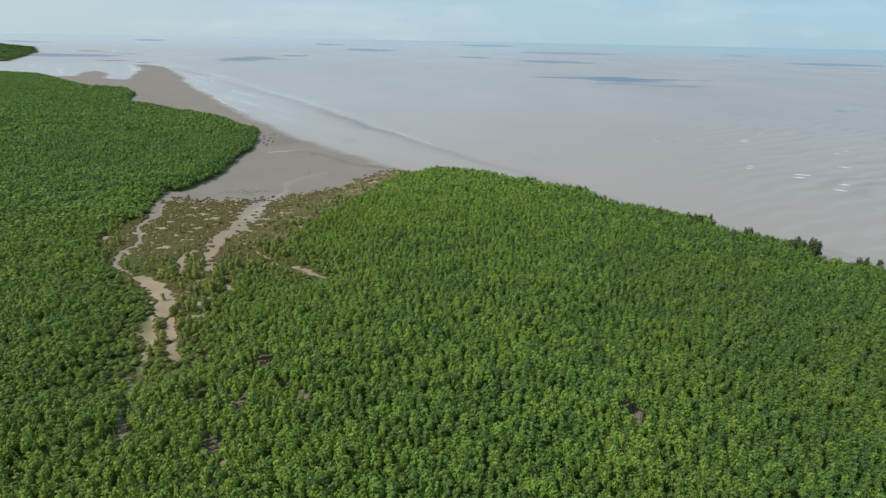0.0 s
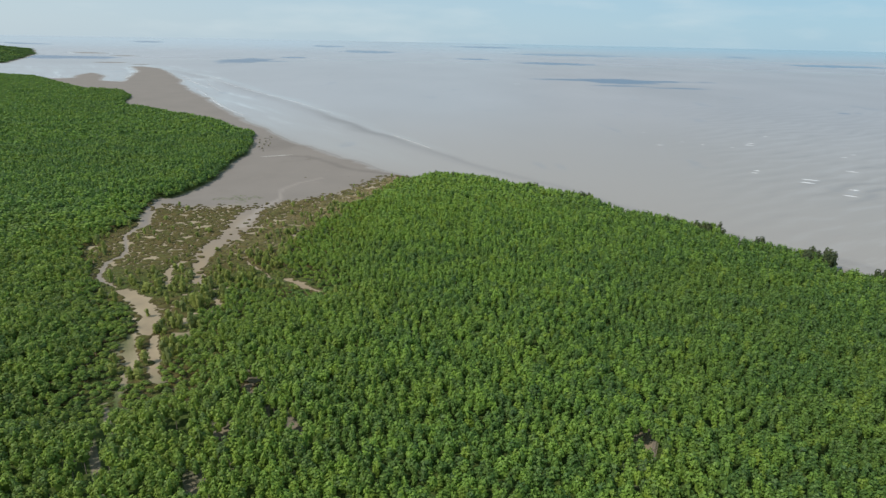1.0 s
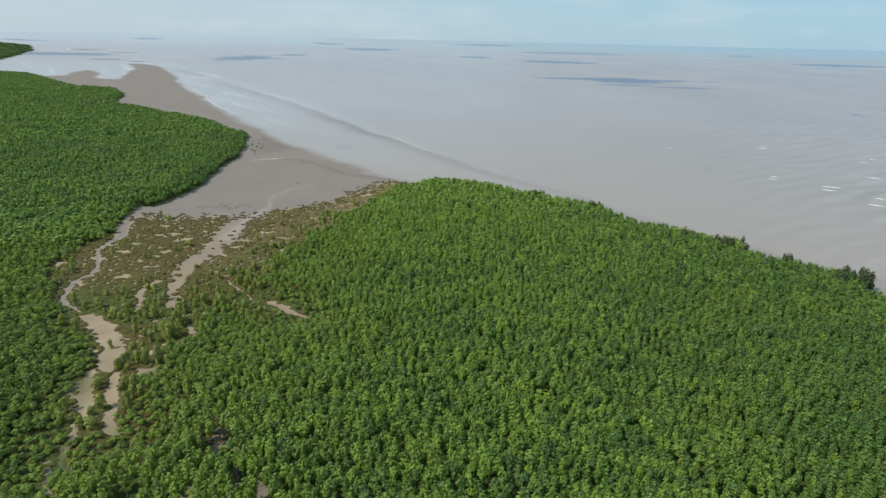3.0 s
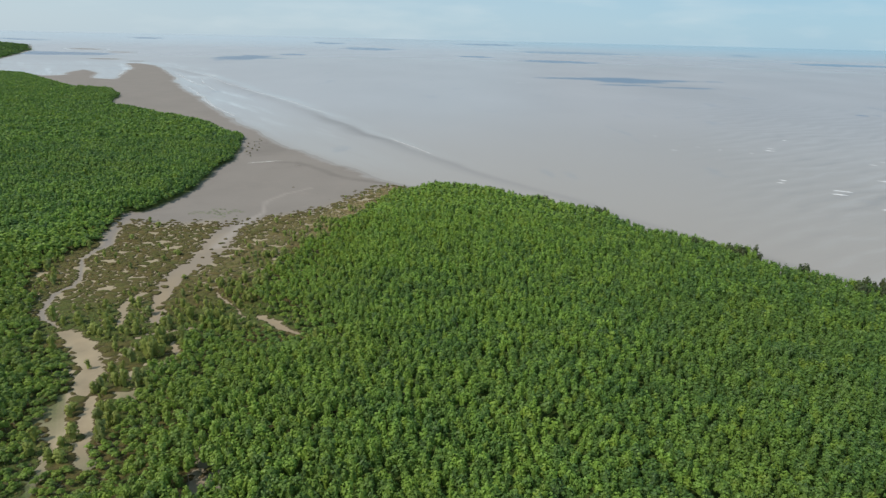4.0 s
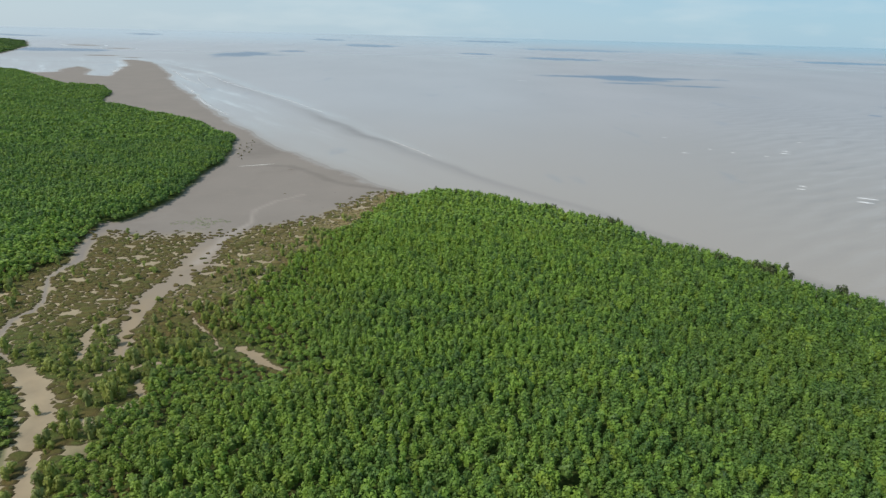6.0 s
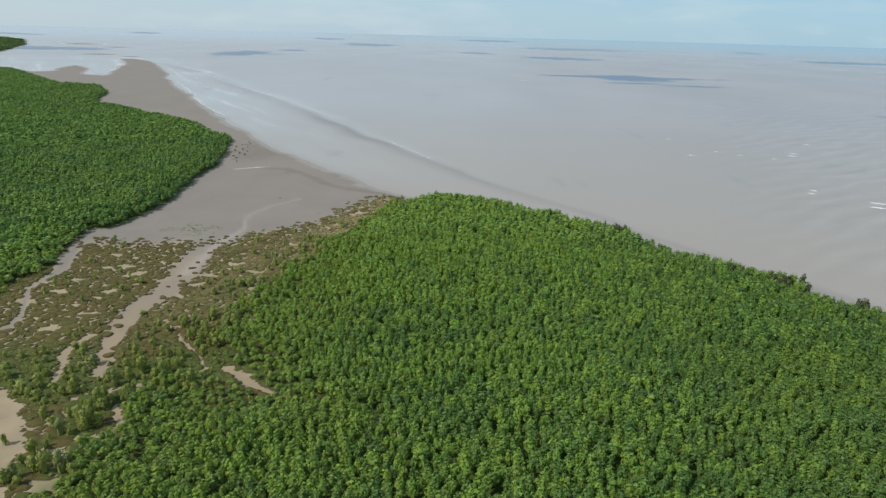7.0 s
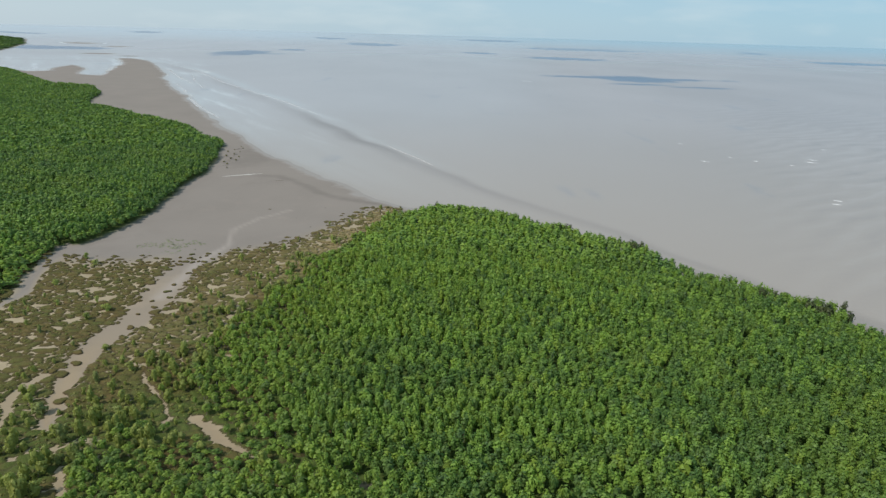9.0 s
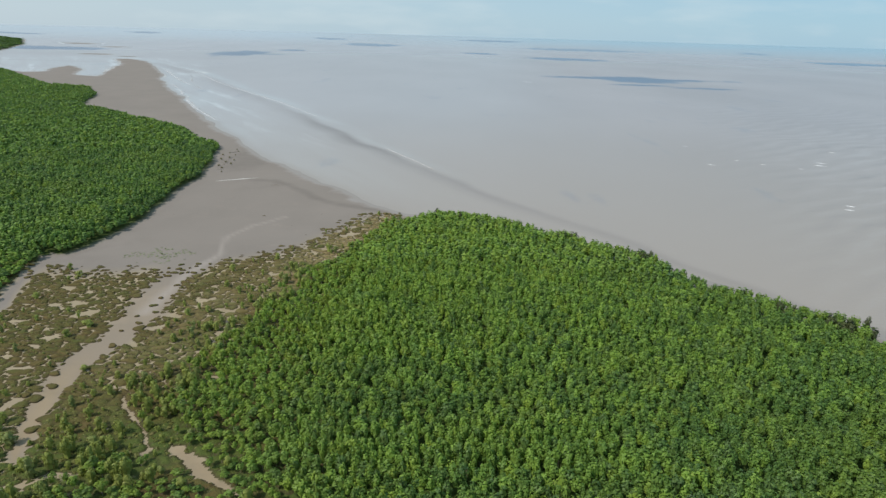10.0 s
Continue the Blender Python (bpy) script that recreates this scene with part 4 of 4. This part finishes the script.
# ---- small things on the mud and the sea ----
def patch_mesh(name, length, width, height, seed, material):
    """A low, ragged mound: longer than wide, thin at its rim."""
    rg = np.random.RandomState(seed)
    nu, nv = 15, 5
    verts, faces = [], []
    off = rg.uniform(-0.25, 0.25, nu)
    wide = rg.uniform(0.45, 1.0, nu) * np.sin(np.linspace(0.12, math.pi - 0.12, nu)) ** 0.7
    for u in range(nu):
        for k in range(nv):
            s = k / (nv - 1) * 2 - 1
            verts.append((length * (u / (nu - 1) - 0.5), width * (s * wide[u] * 0.5 + off[u] * 0.5), height * (1 - s * s) * wide[u] * rg.uniform(0.7, 1.1)))
    for u in range(nu - 1):
        for k in range(nv - 1):
            a = u * nv + k
            faces.append((a, a + nv, a + nv + 1, a + 1))
    return array_mesh(name, np.array(verts), np.array(faces), material, True)


caps = ((261, 558, 9), (229, 406, 9), (181, 550, 7), (209, 435, 5), (310, 504, 6), (135, 1294, 26), (207, 569, 4), (220, 556, 4), (281, 446, 9),
        (236, 415, 11), (247, 387, 6), (235, 371, 8), (267, 568, 7), (325, 517, 5), (214, 443, 5), (240, 544, 4), (302, 616, 5), (189, 626, 5))
for n, (px, py, size) in enumerate(caps):
    ob = new("whitecap", patch_mesh("whitecap", 0.95 * size, 0.4 * size, 0.25, 900 + n, FOAM))
    ob.matrix_basis = pose(px, py, WATER_LEVEL - 0.02, 0, 0, -30 + 8 * math.sin(n * 2.1))
    tagged(ob, "white foam crest breaking on silty brown sea", "whitecap", "whitecaps on the sea")


def surf_mesh(line, width, seed):
    """A broken ribbon of foam along a line on the plan, thin at its rims."""
    rg = np.random.RandomState(seed)
    pts = np.array(line, float)
    run = np.r_[0, np.cumsum(np.hypot(*np.diff(pts, axis=0).T))]
    count = int(run[-1] / 5) + 3
    at = np.linspace(0, run[-1], count)
    cx, cy = np.interp(at, run, pts[:, 0]), np.interp(at, run, pts[:, 1])
    tx, ty = np.gradient(cx), np.gradient(cy)
    size = np.hypot(tx, ty)
    sway = 2.2 * width * (table_noise(at, at * 0 + seed, 38, seed, 3) - 0.5)
    wide = width * (0.08 + 1.6 * step(table_noise(at, at * 0 + seed, 30, seed + 1, 3), 0.36, 0.6)) * np.sin(np.linspace(0.1, math.pi - 0.1, count)) ** 0.4
    verts, faces = [], []
    for k in range(count):
        for q in range(4):
            off = sway[k] + wide[k] * (q / 3 - 0.5) * rg.uniform(0.8, 1.2)
            verts.append((cx[k] - ty[k] / size[k] * off, cy[k] + tx[k] / size[k] * off, 0.06 + 0.22 * (q in (1, 2))))
    for k in range(count - 1):
        for q in range(3):
            a = k * 4 + q
            faces.append((a, a + 4, a + 5, a + 1))
    return array_mesh("breaker", np.array(verts), np.array(faces), LACE, True)


SURF = [([(-47, 575), (-35.4, 553), (-24, 533), (-11, 507)], 1.1), ([(-402, 1044), (-353, 951), (-316, 877), (-270, 785), (-218, 700)], 3.0), ([(-553, 1363), (-480, 1228), (-422, 1117), (-376, 1047)], 3.6),
        ([(-604, 1498), (-491, 1348), (-362, 1111), (-285, 989), (-190, 841), (-130, 740)], 1.8), ([(-450, 1230), (-390, 1085), (-330, 970)], 2.0),
        ([(-800, 1656), (-708, 1505), (-640, 1330), (-572, 1168), (-604, 1180)], 6.0), ([(-690, 1232), (-753, 1246), (-812, 1262)], 6.0)]
for n, (line, wide) in enumerate(SURF):
    ob = new("breaker", surf_mesh(line, wide, 930 + n))
    ob.matrix_basis = pose(0, 0, WATER_LEVEL - 0.03)
    tagged(ob, "thin broken white breaker on shallow silty water", "breaker", "breakers on the bar and shore")

ob = new("sand_ridge", patch_mesh("sand_ridge", 24, 2.3, 0.2, 951, plain("pale_sand", (0.42, 0.39, 0.36), (0.52, 0.49, 0.45), 0.9, 0.7)))
ob.matrix_basis = pose(-121, 463, -0.01, 0, 0, 28)
tagged(ob, "pale narrow sand ridge lying on dark mud", "sand ridge")


def driftwood(seed, length):
    """A forked, weathered branch lying on the mud."""
    rg = random.Random(seed)
    bm = bmesh.new()
    for k, (a, l, r) in enumerate(((0, length, 0.16), (0.6, length * 0.5, 0.09), (-0.5, length * 0.4, 0.08))):
        m = Matrix.Translation((length * 0.18 * k, 0, 0.16)) @ Euler((0, 0, a + rg.uniform(-0.1, 0.1))).to_matrix().to_4x4() @ pose(l / 2, 0, 0.05 * k, 0, 90, 0)
        bmesh.ops.create_cone(bm, cap_ends=True, segments=7, radius1=r, radius2=r * 0.4, depth=l, matrix=m)
    me = bpy.data.meshes.new("driftwood")
    bm.to_mesh(me)
    bm.free()
    me.materials.append(DRIFT)
    return me


for n, (px, py, size) in enumerate(((-98.6, 451.4, 5), (-150.8, 542, 6), (-145, 520, 5), (-141, 500, 6), (-143, 513, 4), (-138, 489, 4), (-38, 388, 4), (-66.3, 336, 5))):
    ob = new("driftwood", driftwood(970 + n, size))
    gz = float(ground_height(np.array([px]), np.array([py]))[0][0])
    ob.matrix_basis = pose(px, py, gz - 0.04, 0, 0, 40 * n)
    tagged(ob, "weathered grey driftwood branch lying on tidal mud", "driftwood", "driftwood on the mud")
dead = tree_maker("stunted_shrub", 790, 60, 0.3, TUFT, "stunted brownish shrub standing on bare mud", "shrub", "stunted shrubs on the mud", low=0.15)
for n, (px, py) in enumerate(((-151, 540), (-146, 524), (-143, 508), (-140, 492), (-150, 552), (-33, 392), (-40, 372), (-30, 400), (-44, 378),
                             (-147, 546), (-153, 532), (-149, 517), (-145, 533), (-140, 515), (-138, 503), (-144, 498), (-136, 480), (-27, 397), (-24, 402), (-36, 383), (-31, 388))):
    dead(px, py, float(ground_height(np.array([px]), np.array([py]))[0][0]) - 0.03, 0.55 + 0.15 * (n % 4), 0.8 + 0.25 * (n % 3), n)

x, y, nrng = spread(1.5, lambda a, b: (np.hypot((a + 109) / 13, (b - 335) / 9) < 1) & (table_noise(a, b, 5, 58, 2) > 0.5), 62, -130, -90, 320, 350)
scatter("algae_film", tuft_shape, np.stack([x, y, ground_height(x, y)[0] - 0.05, nrng.uniform(0.5, 1.1, len(x)), nrng.uniform(0.15, 0.3, len(x)), nrng.uniform(0, 6.28, len(x)), nrng.rand(len(x))], -1),
        ALGAE, "thin green growth on wet mud")
